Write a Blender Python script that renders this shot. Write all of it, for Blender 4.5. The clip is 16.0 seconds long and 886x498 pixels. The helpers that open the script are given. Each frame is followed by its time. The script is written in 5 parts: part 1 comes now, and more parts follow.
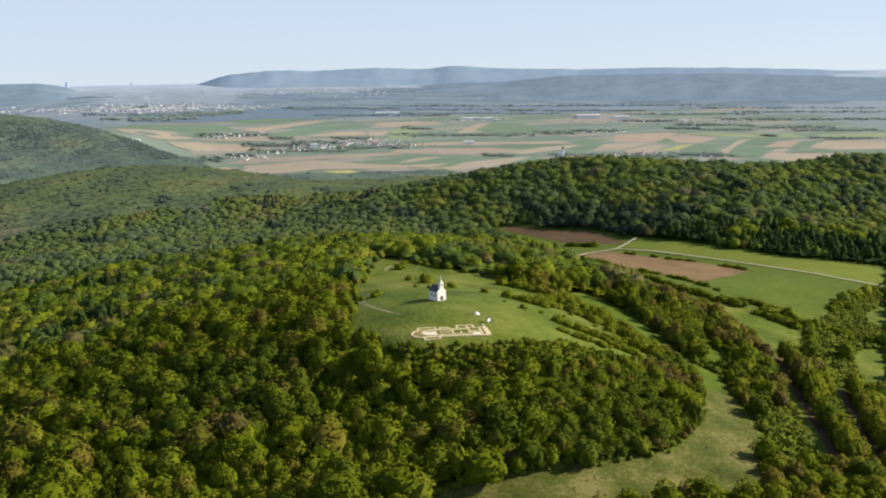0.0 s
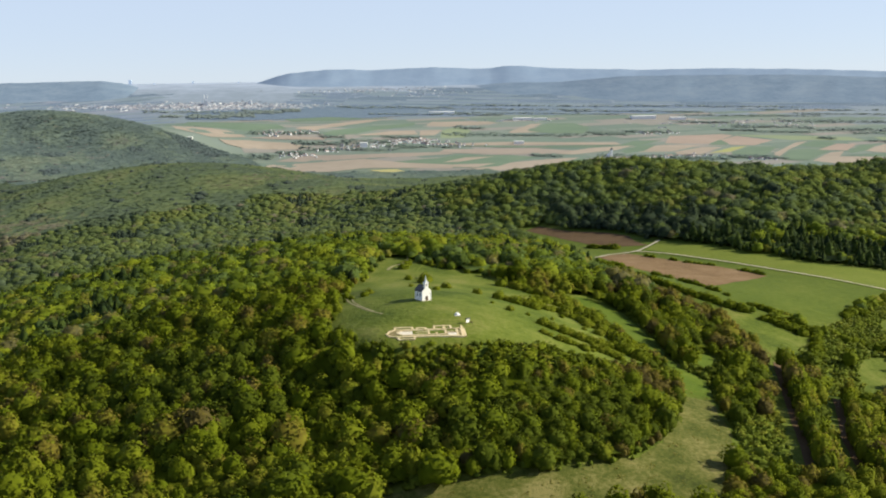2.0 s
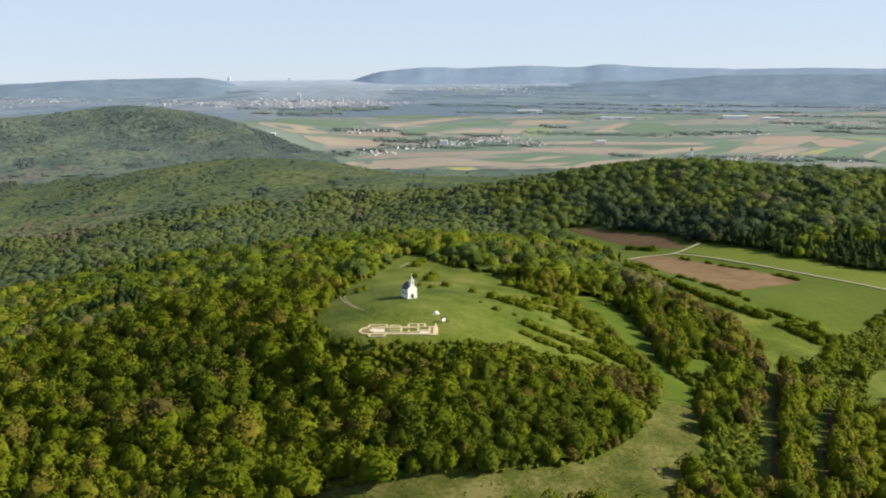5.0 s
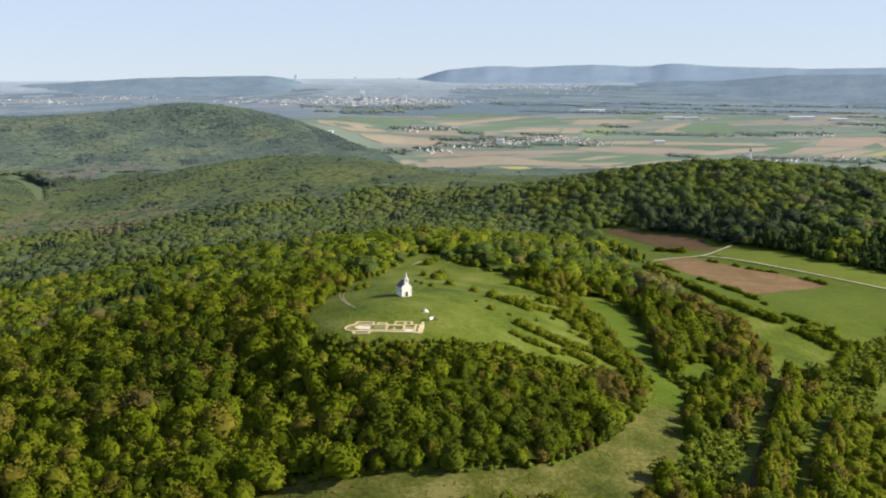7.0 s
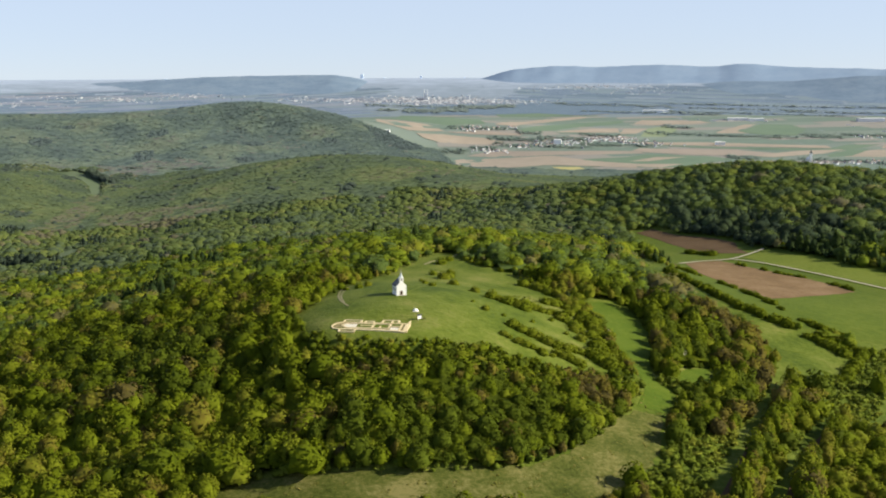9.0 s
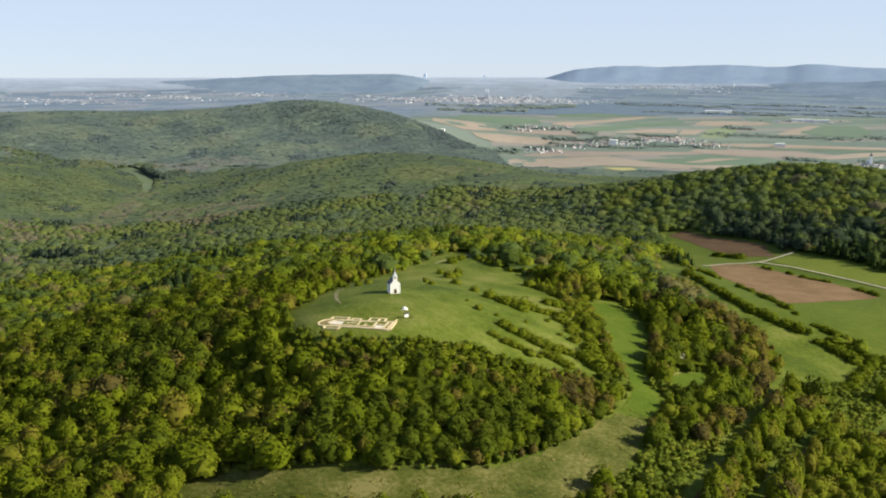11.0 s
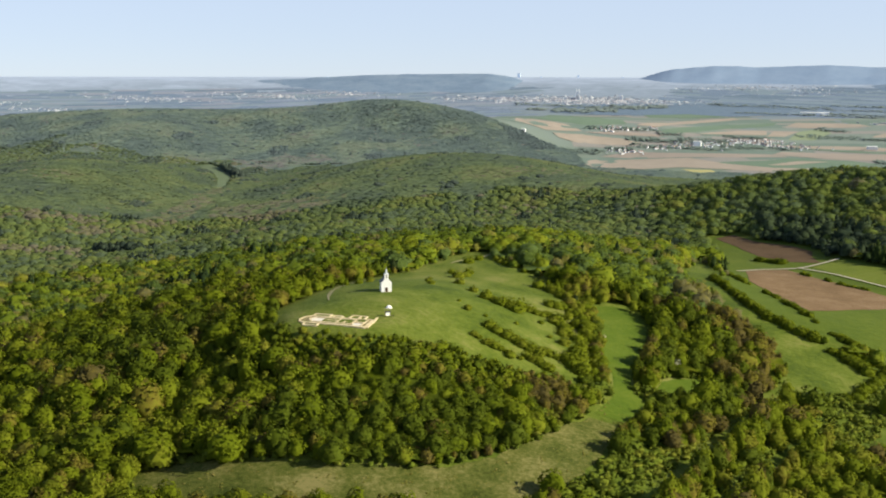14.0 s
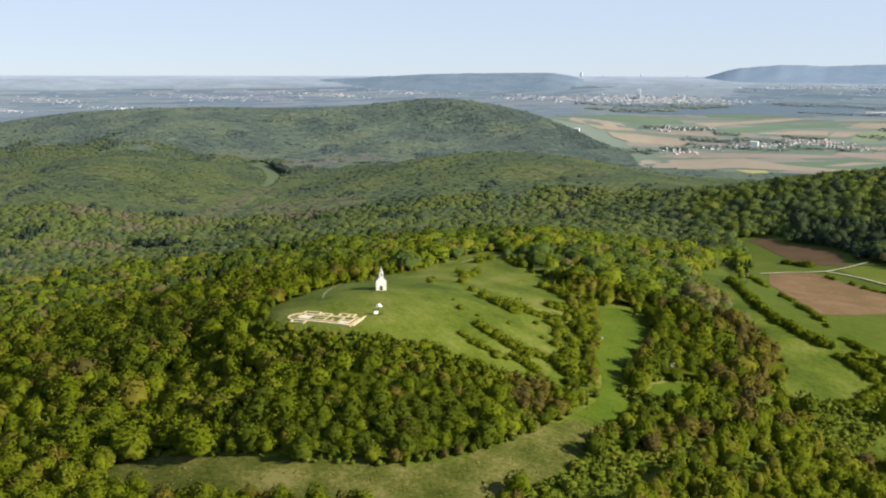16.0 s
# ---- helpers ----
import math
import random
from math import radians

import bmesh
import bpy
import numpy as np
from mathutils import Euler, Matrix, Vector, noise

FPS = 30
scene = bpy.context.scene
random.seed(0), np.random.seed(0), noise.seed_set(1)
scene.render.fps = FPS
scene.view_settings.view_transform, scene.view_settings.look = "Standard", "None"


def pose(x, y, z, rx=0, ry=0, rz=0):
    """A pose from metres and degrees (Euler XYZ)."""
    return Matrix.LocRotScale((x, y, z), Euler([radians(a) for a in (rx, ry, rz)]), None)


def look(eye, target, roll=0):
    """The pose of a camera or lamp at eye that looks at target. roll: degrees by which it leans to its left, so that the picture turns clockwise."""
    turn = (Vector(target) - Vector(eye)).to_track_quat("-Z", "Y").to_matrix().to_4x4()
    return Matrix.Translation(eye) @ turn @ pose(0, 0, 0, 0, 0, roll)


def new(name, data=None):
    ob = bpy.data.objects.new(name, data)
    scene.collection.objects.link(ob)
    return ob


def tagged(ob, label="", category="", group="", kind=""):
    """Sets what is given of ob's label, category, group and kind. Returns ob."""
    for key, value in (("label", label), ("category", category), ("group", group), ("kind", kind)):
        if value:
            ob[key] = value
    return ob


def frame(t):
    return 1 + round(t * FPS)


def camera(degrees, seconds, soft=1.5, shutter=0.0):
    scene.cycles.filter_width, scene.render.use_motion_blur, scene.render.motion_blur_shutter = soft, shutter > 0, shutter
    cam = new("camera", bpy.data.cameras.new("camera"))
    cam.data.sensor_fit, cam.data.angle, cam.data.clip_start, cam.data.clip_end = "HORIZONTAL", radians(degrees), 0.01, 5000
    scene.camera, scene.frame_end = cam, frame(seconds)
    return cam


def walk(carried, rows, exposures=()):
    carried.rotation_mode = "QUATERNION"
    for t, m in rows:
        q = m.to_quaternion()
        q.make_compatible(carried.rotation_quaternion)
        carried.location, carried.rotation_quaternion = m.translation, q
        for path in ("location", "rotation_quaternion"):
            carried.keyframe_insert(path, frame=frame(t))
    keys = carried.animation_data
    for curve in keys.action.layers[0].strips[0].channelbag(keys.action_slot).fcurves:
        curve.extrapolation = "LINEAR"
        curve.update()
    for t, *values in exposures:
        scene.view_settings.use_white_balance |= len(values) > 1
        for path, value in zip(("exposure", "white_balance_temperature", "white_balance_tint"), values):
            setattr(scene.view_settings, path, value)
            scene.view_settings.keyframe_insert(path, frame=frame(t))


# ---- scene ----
cam = camera(43.49, 16.0, 2.0)
ROWS = [
    (0, -147.80, 16.64, 121.97, 81.060, 1.180, -14.503),
    (0.5, -138.45, 14.86, 121.71, 81.062, 1.116, -13.713),
    (1, -129.12, 13.11, 121.54, 81.085, 1.043, -12.870),
    (1.5, -119.80, 11.38, 121.39, 81.102, 0.965, -11.993),
    (2, -110.49, 9.67, 121.27, 81.104, 0.892, -11.080),
    (2.5, -101.16, 8.01, 121.21, 81.108, 0.823, -10.179),
    (3, -91.90, 6.41, 121.13, 81.102, 0.773, -9.287),
    (3.5, -82.68, 4.88, 121.08, 81.105, 0.736, -8.390),
    (4, -73.56, 3.44, 121.01, 81.101, 0.713, -7.501),
    (6.5, -27.50, -0.11, 120.16, 81.052, 0.465, -2.821),
    (7, -18.35, -0.24, 120.02, 81.056, 0.428, -1.887),
    (7.5, -9.20, -0.31, 119.91, 81.066, 0.389, -0.932),
    (8, 0.02, -0.34, 119.78, 81.065, 0.350, -0.000),
    (8.5, 9.30, -0.29, 119.73, 81.065, 0.310, 0.936),
    (9, 18.55, -0.15, 119.74, 81.060, 0.271, 1.894),
    (11.5, 63.67, 3.12, 119.27, 81.047, 0.019, 6.462),
    (12, 72.59, 4.36, 119.22, 81.057, -0.015, 7.382),
    (12.5, 81.51, 5.66, 119.22, 81.064, -0.047, 8.277),
    (13, 90.41, 6.99, 119.23, 81.062, -0.070, 9.180),
    (13.5, 99.28, 8.38, 119.25, 81.047, -0.085, 10.078),
    (14, 108.16, 9.85, 119.29, 81.027, -0.096, 10.965),
    (14.5, 116.98, 11.44, 119.37, 81.013, -0.099, 11.863),
    (15, 125.76, 13.11, 119.50, 81.006, -0.100, 12.740),
    (15.5, 134.52, 14.81, 119.62, 80.993, -0.102, 13.641),
    (16, 143.30, 16.52, 119.70, 80.969, -0.105, 14.534),
]
walk(cam, [(t, pose(x, y, z, rx, ry, rz)) for t, x, y, z, rx, ry, rz in ROWS])

# ---- light ----
SUN_EL, SUN_AZ = 28.0, 94.0          # degrees; azimuth clockwise from +y
world = bpy.data.worlds.new("sky")
scene.world = world
world.use_nodes = True
sky = world.node_tree.nodes.new("ShaderNodeTexSky")
sky.sky_type, sky.sun_disc = "NISHITA", False
sky.sun_elevation, sky.sun_rotation = radians(SUN_EL), radians(SUN_AZ)
sky.air_density, sky.dust_density, sky.ozone_density, sky.altitude = 0.6, 0.2, 1.0, 1500
back = world.node_tree.nodes["Background"]
back.inputs["Strength"].default_value = 0.092
veil = world.node_tree.nodes.new("ShaderNodeMix")      # the thin white haze of a spring day
veil.data_type = "RGBA"
air = world.node_tree.nodes.new("ShaderNodeMix")       # whiter low over the horizon
air.data_type = "RGBA"
air.inputs["A"].default_value, air.inputs["B"].default_value = (3.80, 4.32, 5.15, 1), (4.00, 4.70, 5.80, 1)
toward, height, fade = (world.node_tree.nodes.new("ShaderNode" + kind) for kind in ("TexCoord", "SeparateXYZ", "MapRange"))
world.node_tree.links.new(toward.outputs["Generated"], height.inputs[0])
world.node_tree.links.new(height.outputs["Z"], fade.inputs["Value"])
for key, value in (("From Min", 0.12), ("From Max", 0.65), ("To Min", 0.8), ("To Max", 0.15)):
    fade.inputs[key].default_value = value
world.node_tree.links.new(fade.outputs[0], veil.inputs["Factor"])
climb = world.node_tree.nodes.new("ShaderNodeMapRange")
climb.inputs["From Min"].default_value, climb.inputs["From Max"].default_value = 0.0, 0.12
world.node_tree.links.new(height.outputs["Z"], climb.inputs["Value"])
world.node_tree.links.new(climb.outputs[0], air.inputs["Factor"])
world.node_tree.links.new(air.outputs["Result"], veil.inputs["B"])
world.node_tree.links.new(sky.outputs[0], veil.inputs["A"])
world.node_tree.links.new(veil.outputs["Result"], back.inputs["Color"])
sun = new("sun", bpy.data.lights.new("sun", "SUN"))
sun.data.energy, sun.data.angle, sun.data.color = 4.9, radians(0.6), (1.0, 0.915, 0.70)
to_sun = Vector((math.sin(radians(SUN_AZ)) * math.cos(radians(SUN_EL)), math.cos(radians(SUN_AZ)) * math.cos(radians(SUN_EL)), math.sin(radians(SUN_EL))))
sun.matrix_world = look(to_sun * 900, (0, 0, 0))
scene.view_settings.exposure = 0.80

# ---- materials ----


def material(name, stops, scale=0.2, rough=0.9, bump=0.3, fine=6.0, attr="", leafy=0.0, metal=0.0, by_object=0.0, wide=0.0, facing=False, streaks=False):
    """Colours along a ramp that two sizes of noise run through; attr, an attribute, or the object's own number shift the ramp."""
    m = bpy.data.materials.new(name)
    m.use_nodes = True
    nt = m.node_tree
    out, shader = nt.nodes["Material Output"], nt.nodes["Principled BSDF"]
    shader.inputs["Roughness"].default_value, shader.inputs["Metallic"].default_value = rough, metal
    shader.inputs["Specular IOR Level"].default_value = 0.06 if facing else 0.15 if rough > 0.6 else 0.5
    where = nt.nodes.new("ShaderNodeNewGeometry").outputs["Position"]
    big, small = nt.nodes.new("ShaderNodeTexNoise"), nt.nodes.new("ShaderNodeTexNoise")
    for node, size in ((big, scale), (small, scale * fine)):
        node.inputs["Scale"].default_value, node.inputs["Detail"].default_value, node.inputs["Roughness"].default_value = size, 4.0, 0.6
        nt.links.new(where, node.inputs["Vector"])

    def sums(op, a, b):
        node = nt.nodes.new("ShaderNodeMath")
        node.operation = op
        for socket, v in zip(node.inputs, (a, b)):
            if isinstance(v, (int, float)):
                socket.default_value = v
            else:
                nt.links.new(v, socket)
        return node.outputs[0]

    mix = sums("ADD", sums("MULTIPLY", big.outputs["Fac"], 0.6), sums("MULTIPLY", small.outputs["Fac"], 0.4))
    mix = sums("ADD", sums("MULTIPLY", sums("SUBTRACT", mix, 0.5), 2.6), 0.5)
    if wide:
        third = nt.nodes.new("ShaderNodeTexNoise")
        third.inputs["Scale"].default_value, third.inputs["Detail"].default_value = wide, 3.0
        nt.links.new(where, third.inputs["Vector"])
        mix = sums("ADD", mix, sums("MULTIPLY", sums("SUBTRACT", third.outputs["Fac"], 0.5), 2.2))
    if attr:
        node = nt.nodes.new("ShaderNodeAttribute")
        node.attribute_name = attr
        island = nt.nodes.new("ShaderNodeNewGeometry").outputs["Random Per Island"]
        mix = sums("ADD", sums("MULTIPLY", mix, 0.22), node.outputs["Fac"])
        mix = sums("ADD", mix, sums("MULTIPLY", sums("SUBTRACT", island, 0.5), 0.09))
        mix = sums("SUBTRACT", mix, 0.11)
    if facing:
        side, turned = nt.nodes.new("ShaderNodeAttribute"), nt.nodes.new("ShaderNodeVectorTransform")
        side.attribute_name = "facing"
        turned.vector_type, turned.convert_from, turned.convert_to = "NORMAL", "OBJECT", "WORLD"
        nt.links.new(side.outputs["Vector"], turned.inputs[0])
        nt.links.new(turned.outputs[0], shader.inputs["Normal"])
    if streaks:          # strips of land of different use, drawn out across the valley
        stretch, strips = nt.nodes.new("ShaderNodeMapping"), nt.nodes.new("ShaderNodeTexNoise")
        stretch.inputs["Scale"].default_value = (0.0022, 0.011, 0.0)
        strips.inputs["Scale"].default_value, strips.inputs["Detail"].default_value, strips.inputs["Roughness"].default_value = 1.0, 5.0, 0.65
        nt.links.new(where, stretch.inputs["Vector"])
        nt.links.new(stretch.outputs[0], strips.inputs["Vector"])
        mix = sums("ADD", mix, sums("MULTIPLY", sums("SUBTRACT", strips.outputs["Fac"], 0.5), 0.22))
    if by_object:
        info = nt.nodes.new("ShaderNodeObjectInfo").outputs["Random"]
        mix = sums("ADD", sums("MULTIPLY", mix, 1 - by_object), sums("MULTIPLY", info, by_object))
    ramp = nt.nodes.new("ShaderNodeValToRGB")
    nt.links.new(mix, ramp.inputs["Fac"])
    while len(ramp.color_ramp.elements) < len(stops):
        ramp.color_ramp.elements.new(0.5)
    for e, (at, colour) in zip(ramp.color_ramp.elements, stops):
        e.position, e.color = at, (*colour, 1)
    nt.links.new(ramp.outputs["Color"], shader.inputs["Base Color"])
    if bump:
        b = nt.nodes.new("ShaderNodeBump")
        b.inputs["Strength"].default_value, b.inputs["Distance"].default_value = bump, 0.4 / (scale * fine)
        nt.links.new(small.outputs["Fac"], b.inputs["Height"])
        nt.links.new(b.outputs["Normal"], shader.inputs["Normal"])
    if leafy:
        thin, both = nt.nodes.new("ShaderNodeBsdfTranslucent"), nt.nodes.new("ShaderNodeMixShader")
        both.inputs[0].default_value = leafy
        nt.links.new(ramp.outputs["Color"], thin.inputs["Color"])
        nt.links.new(shader.outputs[0], both.inputs[1])
        nt.links.new(thin.outputs[0], both.inputs[2])
        nt.links.new(both.outputs[0], out.inputs["Surface"])
    return m


TREE_RAMP = [(0.00, (0.024, 0.035, 0.012)), (0.20, (0.054, 0.075, 0.004)), (0.29, (0.073, 0.097, 0.009)), (0.37, (0.086, 0.114, 0.004)), (0.55, (0.115, 0.143, 0.007)), (0.72, (0.138, 0.161, 0.011)), (0.84, (0.149, 0.152, 0.016)), (0.93, (0.131, 0.109, 0.017)), (1.00, (0.087, 0.073, 0.023))]
# From here each ramp is mixed further toward blue-grey, painting distance haze into leaves.
MID_RAMP = [(0.00, (0.022, 0.039, 0.015)), (0.20, (0.060, 0.089, 0.013)), (0.29, (0.089, 0.130, 0.039)), (0.37, (0.094, 0.134, 0.013)), (0.55, (0.130, 0.171, 0.013)), (0.72, (0.169, 0.199, 0.013)), (0.84, (0.188, 0.198, 0.021)), (0.93, (0.157, 0.143, 0.039)), (1.00, (0.130, 0.123, 0.053))]
HAZED_UPPER_RAMP = [(0.00, (0.034, 0.051, 0.040)), (0.20, (0.073, 0.100, 0.057)), (0.29, (0.097, 0.132, 0.074)), (0.37, (0.096, 0.130, 0.050)), (0.55, (0.115, 0.153, 0.048)), (0.72, (0.139, 0.170, 0.048)), (0.84, (0.155, 0.176, 0.053)), (0.91, (0.152, 0.147, 0.081)), (1.00, (0.153, 0.142, 0.102))]
HAZED_RIDGE_RAMP = [(0.00, (0.027, 0.043, 0.028)), (0.20, (0.063, 0.089, 0.037)), (0.29, (0.086, 0.122, 0.057)), (0.37, (0.088, 0.123, 0.033)), (0.55, (0.112, 0.150, 0.032)), (0.72, (0.140, 0.171, 0.032)), (0.84, (0.156, 0.173, 0.037)), (0.93, (0.142, 0.136, 0.060)), (1.00, (0.132, 0.125, 0.078))]
HAZED_FAR_RAMP = [(0.00, (0.084, 0.110, 0.091)), (0.20, (0.099, 0.134, 0.089)), (0.45, (0.122, 0.164, 0.085)), (0.65, (0.141, 0.183, 0.085)), (0.84, (0.162, 0.195, 0.089)), (0.91, (0.169, 0.173, 0.107)), (1.00, (0.180, 0.173, 0.127))]
HAZED_HILL_RAMP = [(0.00, (0.107, 0.140, 0.148)), (0.20, (0.124, 0.169, 0.164)), (0.45, (0.155, 0.208, 0.178)), (0.65, (0.178, 0.230, 0.183)), (0.84, (0.195, 0.238, 0.183)), (0.91, (0.191, 0.206, 0.188)), (1.00, (0.201, 0.202, 0.199))]
leaf = material("leaf", TREE_RAMP, 0.5, 0.85, 0.0, attr="tint", leafy=0.27, facing=True)
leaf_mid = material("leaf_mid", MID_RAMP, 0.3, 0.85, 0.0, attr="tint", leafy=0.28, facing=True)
leaf_upper_hazed = material("leaf_upper_hazed", HAZED_UPPER_RAMP, 0.2, 0.85, 0.0, attr="tint", leafy=0.35, facing=True)
leaf_ridge_hazed = material("leaf_ridge_hazed", HAZED_RIDGE_RAMP, 0.25, 0.85, 0.0, attr="tint", leafy=0.32, facing=True)
leaf_far_hazed = material("leaf_far_hazed", HAZED_FAR_RAMP, 0.05, 0.9, 0.0, attr="tint", leafy=0.35, facing=True)
leaf_hill_hazed = material("leaf_hill_hazed", HAZED_HILL_RAMP, 0.02, 0.9, 0.0, attr="tint", leafy=0.35, facing=True)
leaf_scrub = material("leaf_scrub", [(0.0, (0.072, 0.104, 0.012)), (0.5, (0.116, 0.149, 0.015)), (1.0, (0.155, 0.170, 0.020))], 0.3, 0.85, 0.0, attr="tint", leafy=0.2, facing=True)
# Leaves of the plain, with haze painted in as a paler, bluer green.
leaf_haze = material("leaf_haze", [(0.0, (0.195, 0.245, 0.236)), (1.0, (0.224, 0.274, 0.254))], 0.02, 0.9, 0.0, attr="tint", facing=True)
leaf_plain_hazed = material("leaf_plain_hazed", [(0.0, (0.152, 0.208, 0.185)), (1.0, (0.192, 0.244, 0.205))], 0.02, 0.9, 0.0, attr="tint", facing=True)
blossom = material("blossom", [(0.0, (0.12, 0.14, 0.04)), (0.5, (0.28, 0.28, 0.16)), (1.0, (0.46, 0.45, 0.34))], 0.6, 0.85, 0.0)
bark = material("bark", [(0.2, (0.05, 0.04, 0.03)), (0.8, (0.13, 0.11, 0.085))], 2.0, 0.95, 0.6)
grass = material("grass", [(0.0, (0.042, 0.068, 0.005)), (0.4, (0.076, 0.106, 0.009)), (0.7, (0.108, 0.134, 0.018)), (1.0, (0.152, 0.160, 0.038))], 0.04, 0.95, 0.6, 9.0, wide=0.010)
lush = material("lush", [(0.0, (0.050, 0.081, 0.006)), (0.6, (0.076, 0.106, 0.009)), (1.0, (0.106, 0.124, 0.018))], 0.02, 0.95, 0.3, 12.0)
sunny = material("sunny_grass", [(0.0, (0.085, 0.119, 0.013)), (0.5, (0.112, 0.142, 0.017)), (1.0, (0.138, 0.160, 0.027))], 0.03, 0.95, 0.3, 10.0)
dry = material("dry_grass", [(0.0, (0.031, 0.044, 0.005)), (0.35, (0.063, 0.076, 0.011)), (0.62, (0.096, 0.101, 0.023)), (1.0, (0.170, 0.154, 0.054))], 0.55, 0.95, 1.0, 3.4, wide=0.05)
fresh = material("fresh_grass", [(0.0, (0.044, 0.080, 0.004)), (0.5, (0.066, 0.103, 0.006)), (1.0, (0.096, 0.125, 0.012))], 0.05, 0.95, 0.4, 10.0)
dry_tuft = material("dry_tuft", [(0.0, (0.085, 0.090, 0.014)), (0.5, (0.125, 0.120, 0.025)), (1.0, (0.185, 0.162, 0.050))], 0.3, 0.9, 0.0, attr="tint", leafy=0.15, facing=True)
# Copy of the grass for dells and far ground, haze blued into it.
hazed_grass = material("hazed_grass", [(0.0, (0.079, 0.113, 0.061)), (1.0, (0.109, 0.138, 0.083))], 0.03, 0.95, 0.0)
earth = material("ploughed_earth", [(0.0, (0.112, 0.071, 0.034)), (0.5, (0.158, 0.102, 0.052)), (1.0, (0.222, 0.150, 0.086))], 0.05, 0.95, 0.5, 10.0)
dark_earth = material("dark_earth", [(0.0, (0.067, 0.040, 0.020)), (0.5, (0.090, 0.057, 0.029)), (1.0, (0.117, 0.075, 0.042))], 0.05, 0.95, 0.5, 10.0)
gravel = material("gravel", [(0.0, (0.30, 0.27, 0.21)), (1.0, (0.48, 0.44, 0.36))], 0.4, 0.95, 0.3)
sand = material("sand_path", [(0.0, (0.17, 0.16, 0.07)), (1.0, (0.36, 0.32, 0.19))], 0.4, 0.95, 0.3)
# Ramp runs from plain green to pale blue: distance haze as base colour.
hazed_plain = material("hazed_plain", [(0.0, (0.152, 0.192, 0.152)), (0.25, (0.160, 0.200, 0.190)), (0.5, (0.170, 0.212, 0.245)), (0.75, (0.212, 0.262, 0.335)), (1.0, (0.350, 0.415, 0.545))], 0.006, 0.95, 0.0, 5.0, attr="tint", streaks=True)
# Field colours of the plain, muted toward haze in the base colour itself.
tan_soil = material("tan_soil", [(0.0, (0.261, 0.226, 0.190)), (0.5, (0.299, 0.257, 0.214)), (1.0, (0.342, 0.296, 0.249))], 0.010, 0.95, 0.0, 5.0)
grey_soil = material("grey_soil", [(0.0, (0.235, 0.205, 0.185)), (1.0, (0.310, 0.265, 0.225))], 0.010, 0.95, 0.0, 5.0)
crop = material("crop", [(0.0, (0.112, 0.168, 0.122)), (1.0, (0.144, 0.200, 0.142))], 0.010, 0.95, 0.0, 5.0)
# Bluest set for the farthest strips and woods; the haze is painted, not air.
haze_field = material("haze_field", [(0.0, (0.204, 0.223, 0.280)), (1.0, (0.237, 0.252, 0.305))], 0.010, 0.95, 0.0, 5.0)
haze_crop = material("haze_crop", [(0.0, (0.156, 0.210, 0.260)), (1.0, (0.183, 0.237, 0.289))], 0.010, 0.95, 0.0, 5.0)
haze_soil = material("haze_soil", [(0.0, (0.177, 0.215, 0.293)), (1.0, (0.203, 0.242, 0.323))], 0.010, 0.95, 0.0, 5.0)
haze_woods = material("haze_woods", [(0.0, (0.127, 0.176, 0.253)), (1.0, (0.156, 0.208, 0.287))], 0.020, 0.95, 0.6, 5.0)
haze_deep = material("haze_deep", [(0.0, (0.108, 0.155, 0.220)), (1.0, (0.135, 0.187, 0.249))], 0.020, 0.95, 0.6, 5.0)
# Strip fields in between, mixed part way to the same painted haze.
strip_tan = material("strip_tan", [(0.0, (0.212, 0.208, 0.200)), (1.0, (0.252, 0.240, 0.224))], 0.010, 0.95, 0.0, 5.0)
strip_green = material("strip_green", [(0.0, (0.122, 0.170, 0.148)), (1.0, (0.150, 0.198, 0.168))], 0.010, 0.95, 0.0, 5.0)
strip_pale = material("strip_pale", [(0.0, (0.160, 0.200, 0.178)), (1.0, (0.184, 0.222, 0.198))], 0.010, 0.95, 0.0, 5.0)
rape = material("rape", [(0.0, (0.323, 0.306, 0.120)), (1.0, (0.391, 0.357, 0.168))], 0.010, 0.95, 0.0, 5.0)
young_crop = material("young_crop", [(0.0, (0.185, 0.235, 0.150)), (1.0, (0.225, 0.268, 0.165))], 0.010, 0.95, 0.0, 5.0)
young_rape = material("young_rape", [(0.0, (0.270, 0.285, 0.120)), (1.0, (0.320, 0.325, 0.140))], 0.010, 0.95, 0.0, 5.0)
pink_soil = material("pink_soil", [(0.0, (0.270, 0.215, 0.185)), (1.0, (0.340, 0.275, 0.235))], 0.010, 0.95, 0.0, 5.0)
# Woods on the skyline hills coloured blue to stand in for distance haze.
hazed_hill = material("hazed_hill", [(0.0, (0.112, 0.168, 0.250)), (0.5, (0.150, 0.210, 0.296)), (1.0, (0.190, 0.248, 0.324))], 0.010, 1.0, 0.0, 6.0)
hazed_range = material("hazed_range", [(0.0, (0.172, 0.246, 0.368)), (1.0, (0.230, 0.306, 0.426))], 0.010, 1.0, 0.0, 6.0)
plaster = material("white_plaster", [(0.0, (0.74, 0.73, 0.70)), (0.5, (0.82, 0.81, 0.79)), (1.0, (0.86, 0.85, 0.83))], 0.8, 0.8, 0.1, 8.0)
slate = material("slate", [(0.0, (0.025, 0.026, 0.030)), (1.0, (0.065, 0.065, 0.072))], 1.5, 0.55, 0.4)
tin = material("spire_tin", [(0.0, (0.42, 0.44, 0.46)), (1.0, (0.58, 0.60, 0.62))], 1.5, 0.45, 0.1, metal=0.2)
